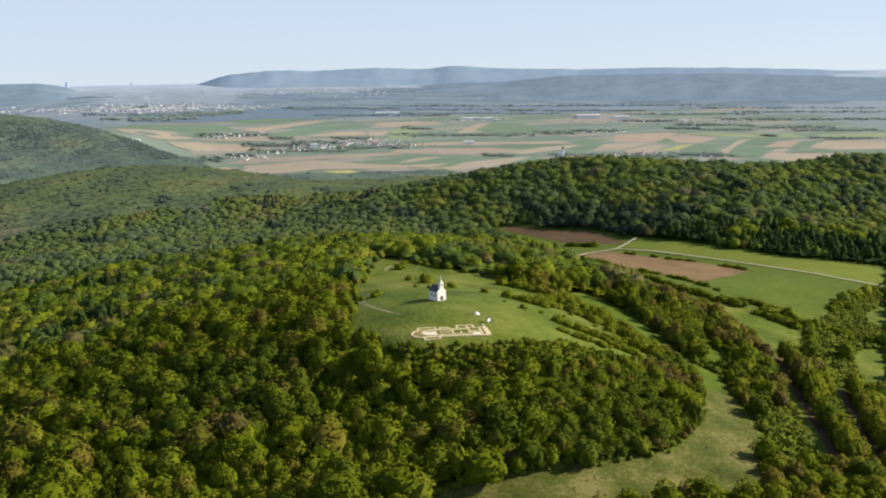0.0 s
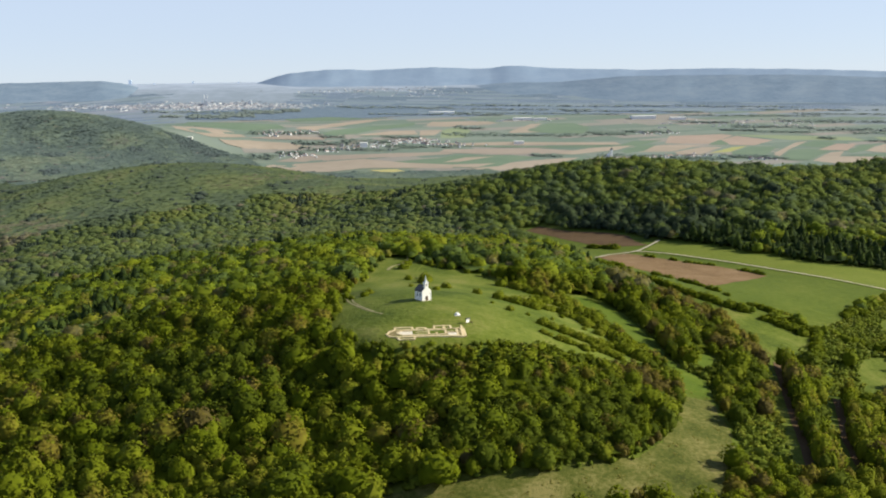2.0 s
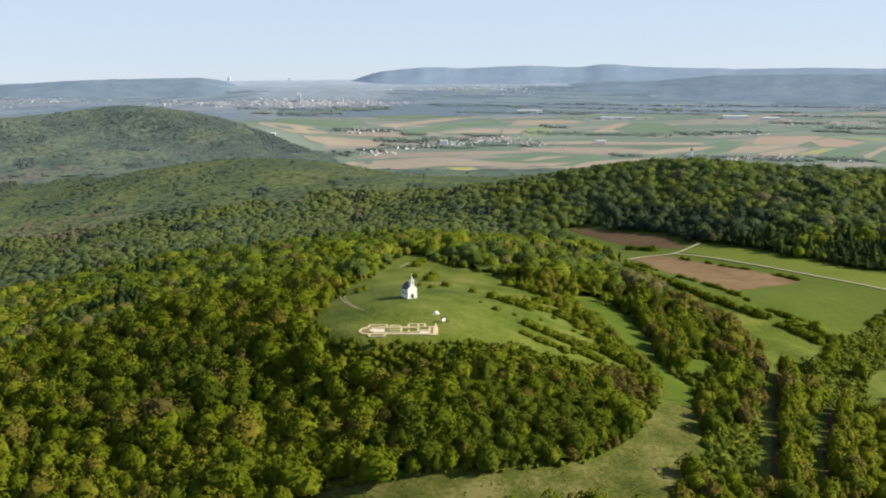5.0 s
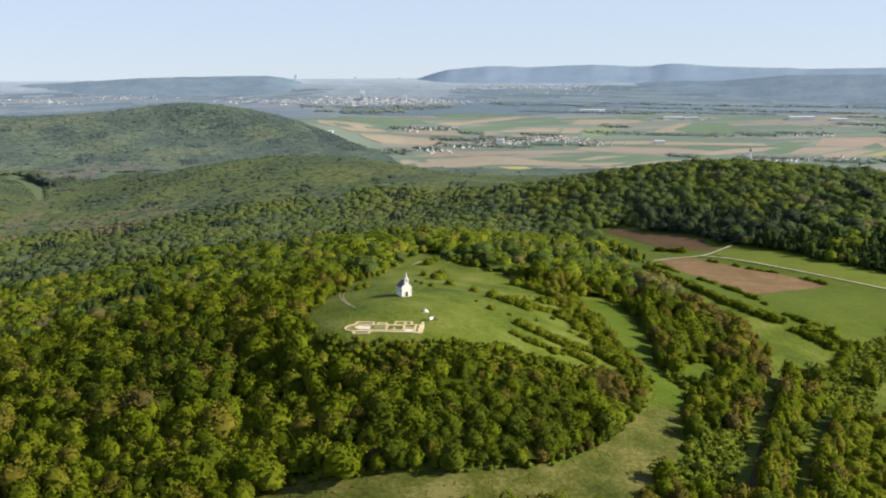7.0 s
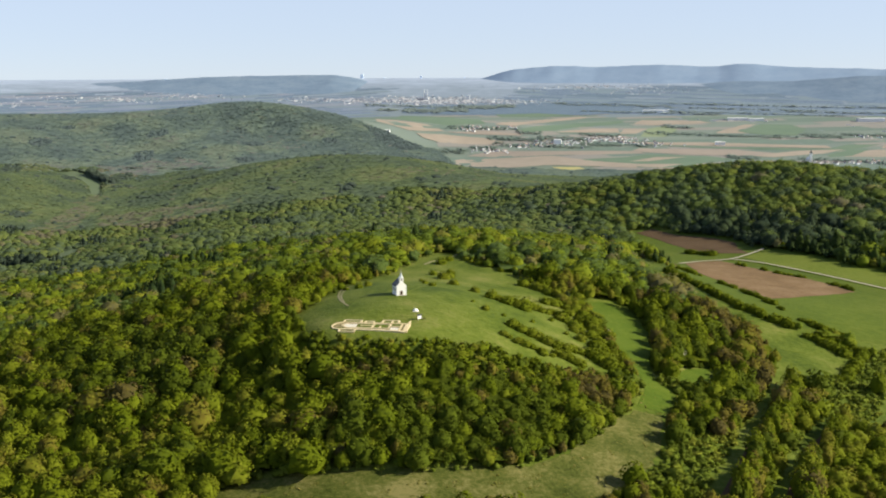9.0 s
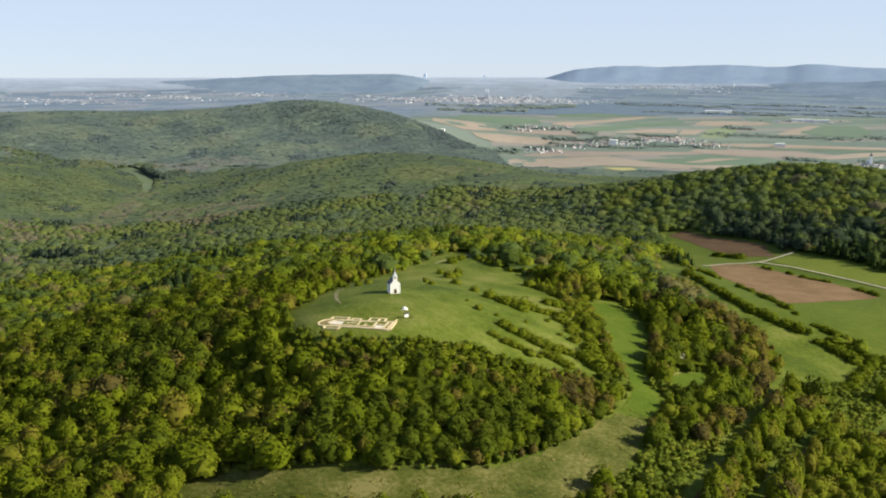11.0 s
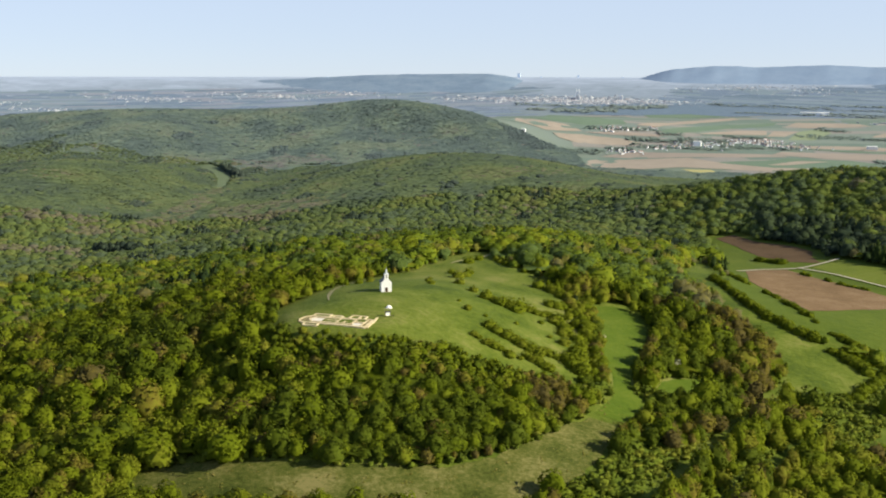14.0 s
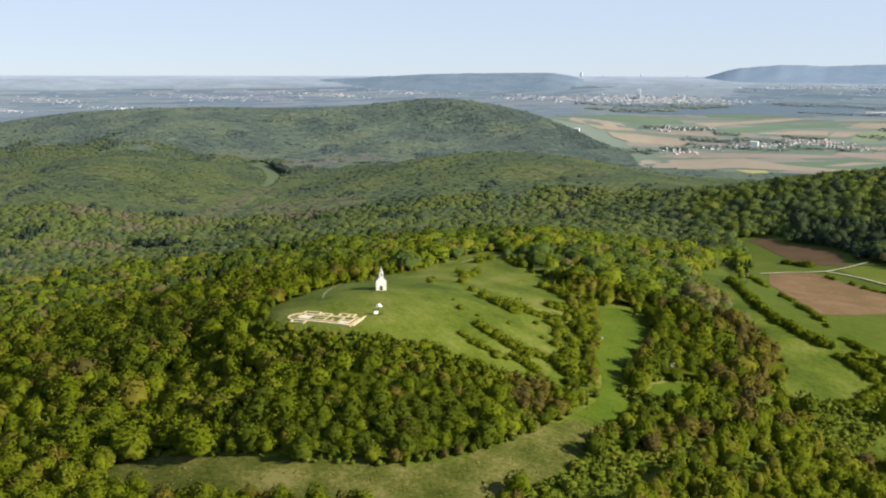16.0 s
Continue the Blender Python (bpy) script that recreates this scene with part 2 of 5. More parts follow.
wood = material("dark_wood", [(0.0, (0.040, 0.025, 0.015)), (1.0, (0.10, 0.065, 0.04))], 2.0, 0.7, 0.4)
dark_glass = material("window_glass", [(0.0, (0.02, 0.025, 0.03)), (1.0, (0.04, 0.045, 0.05))], 1.0, 0.1, 0.0)
limestone = material("limestone", [(0.0, (0.44, 0.35, 0.20)), (0.5, (0.60, 0.49, 0.30)), (1.0, (0.70, 0.60, 0.40))], 0.5, 0.95, 0.5)
trodden = material("trodden_earth", [(0.0, (0.10, 0.105, 0.03)), (0.5, (0.20, 0.165, 0.08)), (1.0, (0.36, 0.29, 0.17))], 0.35, 0.95, 0.4)
rubble = material("pale_rubble", [(0.0, (0.50, 0.46, 0.38)), (1.0, (0.70, 0.66, 0.58))], 0.8, 0.95, 0.5)
house_wall = material("house_wall", [(0.0, (0.36, 0.38, 0.41)), (0.5, (0.52, 0.55, 0.59)), (1.0, (0.76, 0.79, 0.84))], 0.05, 0.9, 0.0, by_object=0.9)
house_roof = material("house_roof", [(0.0, (0.17, 0.17, 0.18)), (0.5, (0.24, 0.19, 0.18)), (1.0, (0.32, 0.23, 0.20))], 0.05, 0.9, 0.0, by_object=0.9)
# Town and tower blocks: haze goes into these colours as a blue-grey cast.
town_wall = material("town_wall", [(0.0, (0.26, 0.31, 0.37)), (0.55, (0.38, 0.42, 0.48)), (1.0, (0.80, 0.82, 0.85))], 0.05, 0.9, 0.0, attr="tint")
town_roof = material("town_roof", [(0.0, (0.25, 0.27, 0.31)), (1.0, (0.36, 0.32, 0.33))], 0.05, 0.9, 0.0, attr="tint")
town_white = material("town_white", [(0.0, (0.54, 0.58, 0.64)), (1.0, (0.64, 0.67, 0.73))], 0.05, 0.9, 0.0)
far_block = material("far_block", [(0.0, (0.540, 0.660, 0.810)), (1.0, (0.660, 0.765, 0.900))], 0.05, 0.9, 0.0)
shed_wall = material("shed_wall", [(0.0, (0.70, 0.71, 0.72)), (1.0, (0.84, 0.84, 0.85))], 0.05, 0.7, 0.0)

# ---- the lie of the land ----
KNOLLS = [(-30, 490, 52, -13.0), (-30, 430, 56, 10.5), (-20, 535, 56, 21.1), (-35, 465, 48, 18.0), (35, 500, 56, 7.6), (-420, 820, 160, -0.1), (-25, 560, 120, 15.2), (-130, 540, 104, 17.0), (-230, 560, 128, 5.2), (0, 740, 112, 31.6), (-150, 780, 136, 18.4), (110, 640, 96, 10.5), (60, 420, 104, 12.3), (-100, 400, 112, 7.7), (160, 470, 104, 2.5), (250, 720, 136, 23.6), (240, 920, 136, 12.1), (470, 1050, 160, 43.2), (110, 980, 128, -7.1), (-120, 1000, 160, 16.8), (-300, 1050, 160, 0.7), (420, 480, 144, -11.2), (-350, 300, 176, 13.2), (80, 200, 176, 9.4)]
RIDGES = [(-1350, 2150, 192, 42.8), (-500, 1480, 104, -18.2), (-530, 1680, 120, -46.8), (300, 1230, 120, 37.2), (600, 1100, 160, 14.9), (-330, 2380, 176, 56.3), (-120, 2400, 176, -32.5), (-150, 1600, 160, 44.8), (-1000, 2200, 240, 65.9), (310, 1100, 136, 6.5), (170, 1180, 144, 20.0), (-60, 1330, 176, 35.2), (-270, 1430, 176, -22.1), (-500, 1100, 176, -17.0), (-650, 1360, 176, 46.9), (-480, 1600, 208, 50.7), (-280, 1760, 176, -1.1), (-500, 2330, 192, 49.5), (-700, 2260, 208, 29.5), (-560, 2020, 176, -15.7), (-850, 1900, 208, 21.7), (-200, 2250, 176, -16.8), (300, 2600, 280, 2.8), (-120, 2700, 240, 44.4)]

FOLDS = [(620, 1050, 70, 32.0), (184, 737, 32, -2.0), (222, 815, 38, -2.3), (265, 765, 40, -3.6), (200, 655, 32, 1.7), (235, 715, 34, -0.4), (185, 800, 34, -0.0), (-68, 414, 24, -10.0), (-82, 450, 17, -7.0), (-28, 429, 18, -7.5), (-150, 440, 50, 2.5), (-520, 1400, 110, -19.0), (-400, 2240, 75, -26.6), (-700, 1940, 160, -9.5), (-40, 1220, 110, -9.8), (20, 920, 75, 11.9), (-520, 2240, 75, -14.6), (-280, 1040, 75, 9.9), (380, 980, 75, 7.8), (-760, 2120, 75, -11.9), (-460, 1580, 75, -5.9), (-520, 1280, 75, -9.2), (-760, 1820, 75, -11.9), (-580, 1100, 75, 9.2), (-880, 1940, 75, 8.9), (-520, 2420, 75, 6.2), (-460, 2060, 75, 6.2), (-520, 1520, 75, -11.9), (-400, 1220, 75, -7.0), (-520, 1340, 75, -12.0), (-280, 1580, 75, -3.5), (-40, 1220, 75, -10.6)]


def plain(y):
    return 120 - 285 * (1 - y / 5900)


def ground(x, y):
    """The height of the land: a plain tilted up to the skyline to fit the camera's view, with knolls and ridges on it.
    """
    x, y = np.asarray(x, float), np.asarray(y, float)
    z = np.logaddexp(plain(y) / 12, -58 / 12) * 12
    for a, b, r, h in KNOLLS + RIDGES + FOLDS:
        z = z + h * np.exp(-((x - a) ** 2 + (y - b) ** 2) / (2 * r * r))
    level = np.exp(-(((x + 30) / 25) ** 4) - ((y - 473) / 14) ** 4)      # the levelled terrace of the old church
    z = z + level * (11.4 + 0.03 * (y - 473) - z)
    far = np.clip((np.hypot(x, y) - 3700) / 1150, 0, 1)
    return z + far * far * (3 - 2 * far) * (104 - z)


def at(x, y):
    return float(ground(x, y))


def inside(poly, x, y):
    hit = np.zeros(np.shape(x), bool)
    for (ax, ay), (bx, by) in zip(poly, poly[1:] + poly[:1]):
        if ay != by:
            hit ^= ((ay > y) != (by > y)) & (x < (bx - ax) * (y - ay) / (by - ay) + ax)
    return hit


def mesh_of(name, verts, faces, mats, smooth=False, tint=None, slots=None, facing=None):
    me = bpy.data.meshes.new(name)
    faces = np.asarray(faces, np.int32)
    verts = np.asarray(verts, np.float32)
    n, k = faces.shape
    me.vertices.add(len(verts))
    me.vertices.foreach_set("co", verts.ravel())
    me.loops.add(n * k)
    me.loops.foreach_set("vertex_index", faces.ravel())
    me.polygons.add(n)
    me.polygons.foreach_set("loop_start", np.arange(0, n * k, k, dtype=np.int32))
    me.polygons.foreach_set("use_smooth", np.full(n, smooth))
    if slots is not None:
        me.polygons.foreach_set("material_index", np.asarray(slots, np.int32))
    for m in mats:
        me.materials.append(m)
    if tint is not None:
        me.attributes.new("tint", "FLOAT", "POINT").data.foreach_set("value", np.asarray(tint, np.float32))
    if facing is not None:
        me.attributes.new("facing", "FLOAT_VECTOR", "POINT").data.foreach_set("vector", np.asarray(facing, np.float32).ravel())
    me.update()
    me.validate()
    return me


def part(name, bm, mat, parent, label=""):
    """Links a bmesh as one mesh under a thing or a part."""
    me = bpy.data.meshes.new(name)
    bm.to_mesh(me)
    bm.free()
    me.materials.append(mat)
    ob = new(name, me)
    ob.parent = parent
    return tagged(ob, label)


def box(bm, x0, x1, y0, y1, z0, z1):
    v = [bm.verts.new((x, y, z)) for z in (z0, z1) for x, y in ((x0, y0), (x1, y0), (x1, y1), (x0, y1))]
    for f in ((3, 2, 1, 0), (4, 5, 6, 7), (0, 1, 5, 4), (1, 2, 6, 5), (2, 3, 7, 6), (3, 0, 4, 7)):
        bm.faces.new([v[i] for i in f])
    return bm


def boxed(*size, bevel=0.0):
    bm = box(bmesh.new(), *size)
    if bevel:
        bmesh.ops.bevel(bm, geom=bm.edges[:], offset=bevel, segments=1, affect="EDGES")
    return bm


# the sheet of land, from under the camera to the skyline
turns = np.radians(np.concatenate([np.arange(-46, 46, 0.4), np.arange(46, 314, 5.0)]))
rings = np.concatenate([[0.5, 60, 130], 200 * 1.0125 ** np.arange(259)])
rings = rings[rings < 4950]
rr, tt = np.meshgrid(rings, turns, indexing="ij")
gx, gy = rr * np.sin(tt), rr * np.cos(tt)
n_r, n_t = gx.shape
idx = np.arange(n_r * n_t).reshape(n_r, n_t)
quads = np.stack([idx[:-1, :], idx[1:, :], np.roll(idx, -1, 1)[1:, :], np.roll(idx, -1, 1)[:-1, :]], -1).reshape(-1, 4)
quads = quads[:, ::-1]
gz = ground(gx, gy)
reach = np.hypot(gx, gy).ravel()
# Material slot and tint follow distance, which paints the haze over far ground.
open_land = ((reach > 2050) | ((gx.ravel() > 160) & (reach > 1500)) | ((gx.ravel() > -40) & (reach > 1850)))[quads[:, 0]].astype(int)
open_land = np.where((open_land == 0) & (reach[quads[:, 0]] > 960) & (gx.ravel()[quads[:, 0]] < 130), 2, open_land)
tagged(new("ground", mesh_of("ground", np.stack([gx, gy, gz], -1).reshape(-1, 3), quads, [grass, hazed_plain, hazed_grass], True, np.clip((reach - 2000) / 2750, 0, 1), open_land)),
       "rolling grassy hills falling to a wide plain with painted haze", "ground", kind="structure")

# ---- fields, meadows and tracks lying on the land ----


def patch(name, poly, mat, label, category, lift=0.14, step=5.0):
    """A sheet cut to an outline and laid on the land."""
    xs, ys = [p[0] for p in poly], [p[1] for p in poly]
    bm = bmesh.new()
    bm.faces.new([bm.verts.new((x, y, 0)) for x, y in poly])
    for axis, lo, hi in ((0, min(xs), max(xs)), (1, min(ys), max(ys))):
        for v in np.arange(lo + step, hi, step):
            co, no = [0, 0, 0], [0, 0, 0]
            co[axis], no[axis] = v, 1
            bmesh.ops.bisect_plane(bm, geom=bm.verts[:] + bm.edges[:] + bm.faces[:], dist=1e-4, plane_co=co, plane_no=no)
    bmesh.ops.triangulate(bm, faces=bm.faces[:])
    for v in bm.verts:
        v.co.z = at(v.co.x, v.co.y) + lift
    bmesh.ops.recalc_face_normals(bm, faces=bm.faces[:])
    if sum(f.normal.z for f in bm.faces) < 0:
        bmesh.ops.reverse_faces(bm, faces=bm.faces[:])
    me = bpy.data.meshes.new(name)
    bm.to_mesh(me)
    bm.free()
    me.materials.append(mat)
    for p in me.polygons:
        p.use_smooth = True
    return tagged(new(name, me), label, category, kind="structure")


def uneven(poly, amount, pieces=5, seed=1):
    """The same outline with a natural, wavering edge."""
    rnd = random.Random(seed)
    out = []
    for (ax, ay), (bx, by) in zip(poly, poly[1:] + poly[:1]):
        for i in range(pieces):
            f = i / pieces
            out.append((ax + (bx - ax) * f + rnd.uniform(-amount, amount), ay + (by - ay) * f + rnd.uniform(-amount, amount)))
    return out


def ribbon(name, line, width, mat, label, category, lift=0.4):
    pts = []
    for (ax, ay), (bx, by) in zip(line, line[1:]):
        n = max(2, int(math.hypot(bx - ax, by - ay) / 5))
        pts += [Vector((ax + (bx - ax) * i / n, ay + (by - ay) * i / n)) for i in range(n)]
    pts.append(Vector(line[-1]))
    for _ in range(3):
        pts = [pts[0]] + [(a + b * 2 + c) / 4 for a, b, c in zip(pts, pts[1:], pts[2:])] + [pts[-1]]
    verts = []
    for i, p in enumerate(pts):
        d = (pts[min(i + 1, len(pts) - 1)] - pts[max(i - 1, 0)]).normalized()
        side = Vector((-d.y, d.x)) * width / 2 * (1 + 0.2 * noise.noise((p.x * 0.1, p.y * 0.1, 3)))
        for q in (p - side, p + side):
            verts.append((q.x, q.y, at(q.x, q.y) + lift))
    faces = [(2 * i, 2 * i + 2, 2 * i + 3, 2 * i + 1) for i in range(len(pts) - 1)]
    return tagged(new(name, mesh_of(name, verts, faces, [mat], True)), label, category, kind="structure")


MEADOW = [(-67, 501), (-61, 518), (-54, 558), (-47, 617), (-32, 644), (-23, 681), (-13, 712), (-4, 726), (5, 704), (22, 673), (40, 654), (47, 634), (63, 608), (63, 567), (78, 549), (84, 510), (75, 482), (53, 474), (28, 468), (15, 467), (-11, 458), (-45, 458), (-55, 468)]
STRIP = [(77, 612), (86, 620), (92, 620), (101, 604), (107, 578), (105, 541), (99, 507), (101, 494), (107, 486), (98, 460), (92, 430), (80, 397), (68, 382), (58, 356), (-64, 350), (-76, 367), (-73, 370), (-54, 374), (-18, 374), (8, 378), (35, 387), (51, 400), (63, 416), (75, 437), (86, 461), (92, 481), (91, 508), (84, 533), (81, 572)]
NOOK = [(113, 520), (121, 531), (132, 537), (129, 518), (116, 503), (111, 508)]
RMEADOW = [(179, 614), (197, 626), (206, 613), (217, 607), (209, 589), (190, 554), (175, 530), (166, 534), (165, 541), (180, 569), (190, 597)]
VALLEY = [(155, 1010), (178, 1012), (195, 978), (222, 950), (233, 922), (238, 898), (250, 882), (275, 856), (290, 828), (304, 808), (254, 622), (233, 625), (213, 624), (198, 632), (180, 638), (167, 666), (154, 721), (161, 824), (161, 936)]
VALLEY_EAST = [(275, 853), (290, 828), (308, 811), (324, 789), (342, 778), (365, 774), (405, 760), (358, 703), (332, 685), (301, 672), (270, 636), (252, 624), (214, 662), (217, 751)]
BROWN = [(173, 834), (189, 846), (204, 850), (219, 825), (238, 803), (250, 788), (262, 773), (273, 748), (254, 733), (226, 709), (199, 684), (193, 698), (187, 715), (179, 744), (171, 771)]
BROWN_FAR = [(160, 1003), (176, 1009), (193, 975), (219, 947), (231, 920), (228, 900), (231, 877), (209, 884), (190, 911), (176, 960)]
BRIGHT = [(224, 862), (244, 884), (272, 853), (288, 824), (305, 809), (321, 787), (339, 776), (362, 772), (395, 758), (363, 712), (352, 711), (334, 724), (306, 755), (279, 791), (246, 823)]
EAST_GLADES = [[(238, 560), (260, 568), (213, 503), (205, 502), (218, 536)], [(290, 629), (328, 662), (283, 600), (285, 613)]]
LONG_MEADOW = [(140, 879), (157, 744), (170, 676), (182, 630), (195, 619), (209, 600), (195, 567), (179, 538), (160, 534), (172, 558), (177, 583), (170, 606), (161, 626), (153, 648), (146, 674), (132, 705), (126, 735), (128, 770), (136, 801)]
DELL = [(-688, 1822), (-663, 1849), (-623, 1813), (-590, 1760), (-572, 1700), (-545, 1622), (-532, 1570), (-540, 1568), (-560, 1622), (-590, 1700), (-622, 1760), (-652, 1792)]
DELL_LOWER = [(-419, 1065), (-406, 1090), (-416, 1149), (-404, 1150), (-388, 1080), (-393, 1037), (-408, 1040)]
CLEARINGS = [MEADOW, STRIP, NOOK, RMEADOW, VALLEY, VALLEY_EAST, LONG_MEADOW, DELL, DELL_LOWER] + EAST_GLADES

patch("valley_meadow", uneven(VALLEY, 0.8, 3, 4), lush, "bright green farmland meadow beside the woods", "meadow")
patch("east_meadow", uneven(VALLEY_EAST, 0.8, 3, 5), lush, "bright green farmland meadow in the valley", "meadow", 0.2)
patch("bright_field", uneven(BRIGHT, 0.5, 4, 14), sunny, "light yellow-green field between track and forest", "field", 0.26)
patch("ploughed_field", uneven(BROWN, 0.6, 4, 6), earth, "bare reddish-brown ploughed field", "field", 0.3)
patch("ploughed_field", uneven(BROWN_FAR, 0.6, 4, 7), dark_earth, "dark brown ploughed field at the forest edge", "field", 0.3)
patch("dell_meadow", uneven(DELL, 2.0, 3, 12), hazed_grass, "small meadow in the wooded dell, paled by painted haze", "meadow", 0.6)
patch("dell_meadow", uneven(DELL_LOWER, 1.0, 3, 13), hazed_grass, "small glade below dark conifers, paled by painted haze", "meadow", 0.5)
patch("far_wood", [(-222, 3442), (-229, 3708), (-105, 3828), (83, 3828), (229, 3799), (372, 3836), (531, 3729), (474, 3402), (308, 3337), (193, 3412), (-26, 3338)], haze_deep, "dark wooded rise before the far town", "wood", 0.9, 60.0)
patch("strip_meadow", uneven([p for p in STRIP if p[1] > 455], 0.5, 3, 10), fresh, "bright green grass strip between shrub belts", "meadow", 0.14)
patch("nook_meadow", uneven(NOOK, 0.4, 3, 12), fresh, "small green grass nook among the shrubs", "meadow", 0.14)
patch("rough_grass", uneven([(84, 454), (97, 458), (95, 448), (90, 424), (80, 397), (69, 382), (58, 359), (-64, 350), (-76, 367), (-74, 375), (-54, 377), (-18, 377), (8, 381), (36, 389), (52, 404), (63, 422), (74, 440)], 1.0, 5, 8), dry, "strip of pale rough grass below the forest", "grass strip")
ribbon("farm_track", [(167, 823), (185, 846), (214, 856), (226, 868), (246, 888)], 2.4, gravel, "pale gravel farm track beside the ploughed field", "track", 0.8)
ribbon("farm_track", [(214, 856), (232, 841), (257, 809), (273, 791), (288, 772), (304, 752), (332, 723), (352, 708), (359, 704)], 2.0, gravel, "pale gravel farm track through green meadow", "track", 0.8)
ribbon("foot_path", [(-40, 582), (-50, 599), (-53, 580), (-54, 558), (-52, 540), (-48, 520), (-43, 507)], 0.9, sand, "worn sandy path over the meadow hilltop", "path", 0.12)
ribbon("foot_path", [(-44, 579), (-50, 575), (-52, 554), (-50, 534), (-46, 517)], 0.75, sand, "worn sandy path over the meadow hilltop", "path", 0.12)
ribbon("foot_path", [(-17, 532), (-10, 562), (-5, 606), (-5, 640), (1, 673), (8, 690)], 0.9, sunny, "faint trodden path through the meadow grass", "path", 0.16)
ribbon("foot_path", [(-16, 679), (-11, 694), (-4, 696), (2, 712), (6, 738)], 1.8, sand, "worn sandy path leaving the hilltop meadow", "path", 0.15)


def plain_field(kind, poly):
    mats = {"tan": (tan_soil, "pale tan bare field on the plain"), "green": (crop, "green crop field on the plain"), "soil": (grey_soil, "greyish bare soil field on the plain"), "rape": (rape, "yellow flowering rape field on the plain"),
            "crop2": (young_crop, "light green young crop on the plain"), "rape2": (young_rape, "yellowish-green field beginning to flower"), "pink": (pink_soil, "pinkish-brown ploughed field on the plain")}
    patch("field", poly, mats[kind][0], mats[kind][1], "field", 0.35 + (len(poly) + int(abs(poly[0][0]))) % 9 * 0.06, 25.0)


def plain_fields():
    plain_field('tan', [(-110, 2243), (-13, 2316), (78, 2313), (171, 2306), (243, 2185), (321, 2122), (305, 2052), (206, 2104), (146, 2137), (78, 2107), (-21, 2191), (-50, 2261)])
    plain_field('soil', [(-11, 2356), (52, 2409), (180, 2372), (348, 2355), (364, 2316), (265, 2302), (172, 2316), (68, 2328)])
    plain_field('green', [(216, 2224), (327, 2255), (380, 2255), (299, 2178), (243, 2185)])
    plain_field('tan', [(-293, 3291), (-223, 2673), (-142, 2646), (-105, 2624), (-64, 2568), (-143, 2531), (-221, 2583)])
    plain_field('tan', [(53, 2698), (181, 3147), (312, 3292), (330, 3244), (220, 3082), (106, 2700)])
    plain_field('green', [(-281, 2497), (-218, 3344), (-62, 3268), (20, 2795), (33, 2702), (-61, 2634), (-136, 2658), (-224, 2713)])
    plain_field('green', [(63, 3363), (130, 3468), (283, 3458), (321, 3357), (210, 3265), (80, 3261)])
    plain_field('tan', [(258, 3466), (336, 3461), (409, 3368), (318, 3337)])
    plain_field('green', [(113, 2642), (274, 3024), (421, 3153), (403, 3054), (280, 2861), (196, 2671), (122, 2605)])
    plain_field('tan', [(192, 2637), (299, 2804), (368, 2863), (358, 2730), (264, 2673)])
    plain_field('tan', [(-126, 2515), (-65, 2536), (26, 2528), (73, 2492), (46, 2470), (-27, 2467), (-69, 2463), (-109, 2482)])
    plain_field('soil', [(-64, 2562), (32, 2595), (121, 2589), (105, 2562), (4, 2558)])
    plain_field('rape', [(151, 2094), (203, 2082), (214, 2029), (173, 2030)])
    plain_field('tan', [(474, 3173), (633, 3138), (651, 3076), (485, 2992), (433, 3043)])
    plain_field('tan', [(386, 2864), (446, 2880), (398, 2720), (355, 2698)])
    plain_field('crop2', [(446, 2880), (519, 3000), (522, 2867), (456, 2658), (397, 2645)])
    plain_field('tan', [(615, 2825), (728, 3029), (763, 3034), (672, 2861), (695, 2785), (602, 2779)])
    plain_field('green', [(665, 2828), (771, 3032), (851, 3022), (855, 2888), (782, 2723), (700, 2750)])
    plain_field('soil', [(359, 2406), (562, 2393), (634, 2330), (576, 2273), (456, 2288), (334, 2348)])
    plain_field('tan', [(370, 2517), (526, 2548), (786, 2489), (778, 2432), (572, 2470), (401, 2479)])
    plain_field('green', [(398, 2467), (630, 2440), (761, 2424), (694, 2390), (492, 2424)])
    plain_field('green', [(255, 2189), (314, 2249), (360, 2297), (476, 2270), (521, 2217), (456, 2158), (397, 2066), (349, 2054), (287, 2070)])
    plain_field('tan', [(309, 2172), (372, 2246), (433, 2248), (343, 2169)])
    plain_field('tan', [(292, 2091), (321, 2122), (405, 2120), (349, 2054)])
    plain_field('tan', [(262, 2003), (347, 2044), (450, 2137), (533, 2175), (598, 2188), (513, 2076), (453, 2030), (353, 1984), (308, 1973)])
    plain_field('green', [(524, 2094), (599, 2175), (607, 2110), (573, 2050)])
    plain_field('green', [(634, 2330), (757, 2412), (839, 2516), (913, 2518), (832, 2428), (745, 2346), (640, 2275)])
    plain_field('tan', [(565, 2277), (690, 2379), (798, 2411), (730, 2324), (606, 2249)])
    plain_field('green', [(726, 2297), (810, 2407), (851, 2407), (772, 2279), (719, 2246)])
    plain_field('tan', [(751, 2261), (826, 2372), (863, 2402), (953, 2382), (828, 2257)])
    plain_field('pink', [(967, 2611), (1111, 2622), (1124, 2585), (977, 2404), (886, 2438)])
    plain_field('tan', [(828, 2244), (930, 2333), (970, 2316), (862, 2187), (809, 2183)])
    plain_field('green', [(964, 2376), (1032, 2473), (1063, 2447), (1000, 2363)])
    plain_field('pink', [(1045, 2485), (1123, 2567), (1157, 2441), (1059, 2338), (1012, 2358)])
    plain_field('rape2', [(889, 2203), (987, 2307), (1039, 2333), (940, 2212)])
    plain_field('green', [(942, 2211), (1037, 2318), (1093, 2295), (998, 2157), (927, 2060), (887, 2079)])
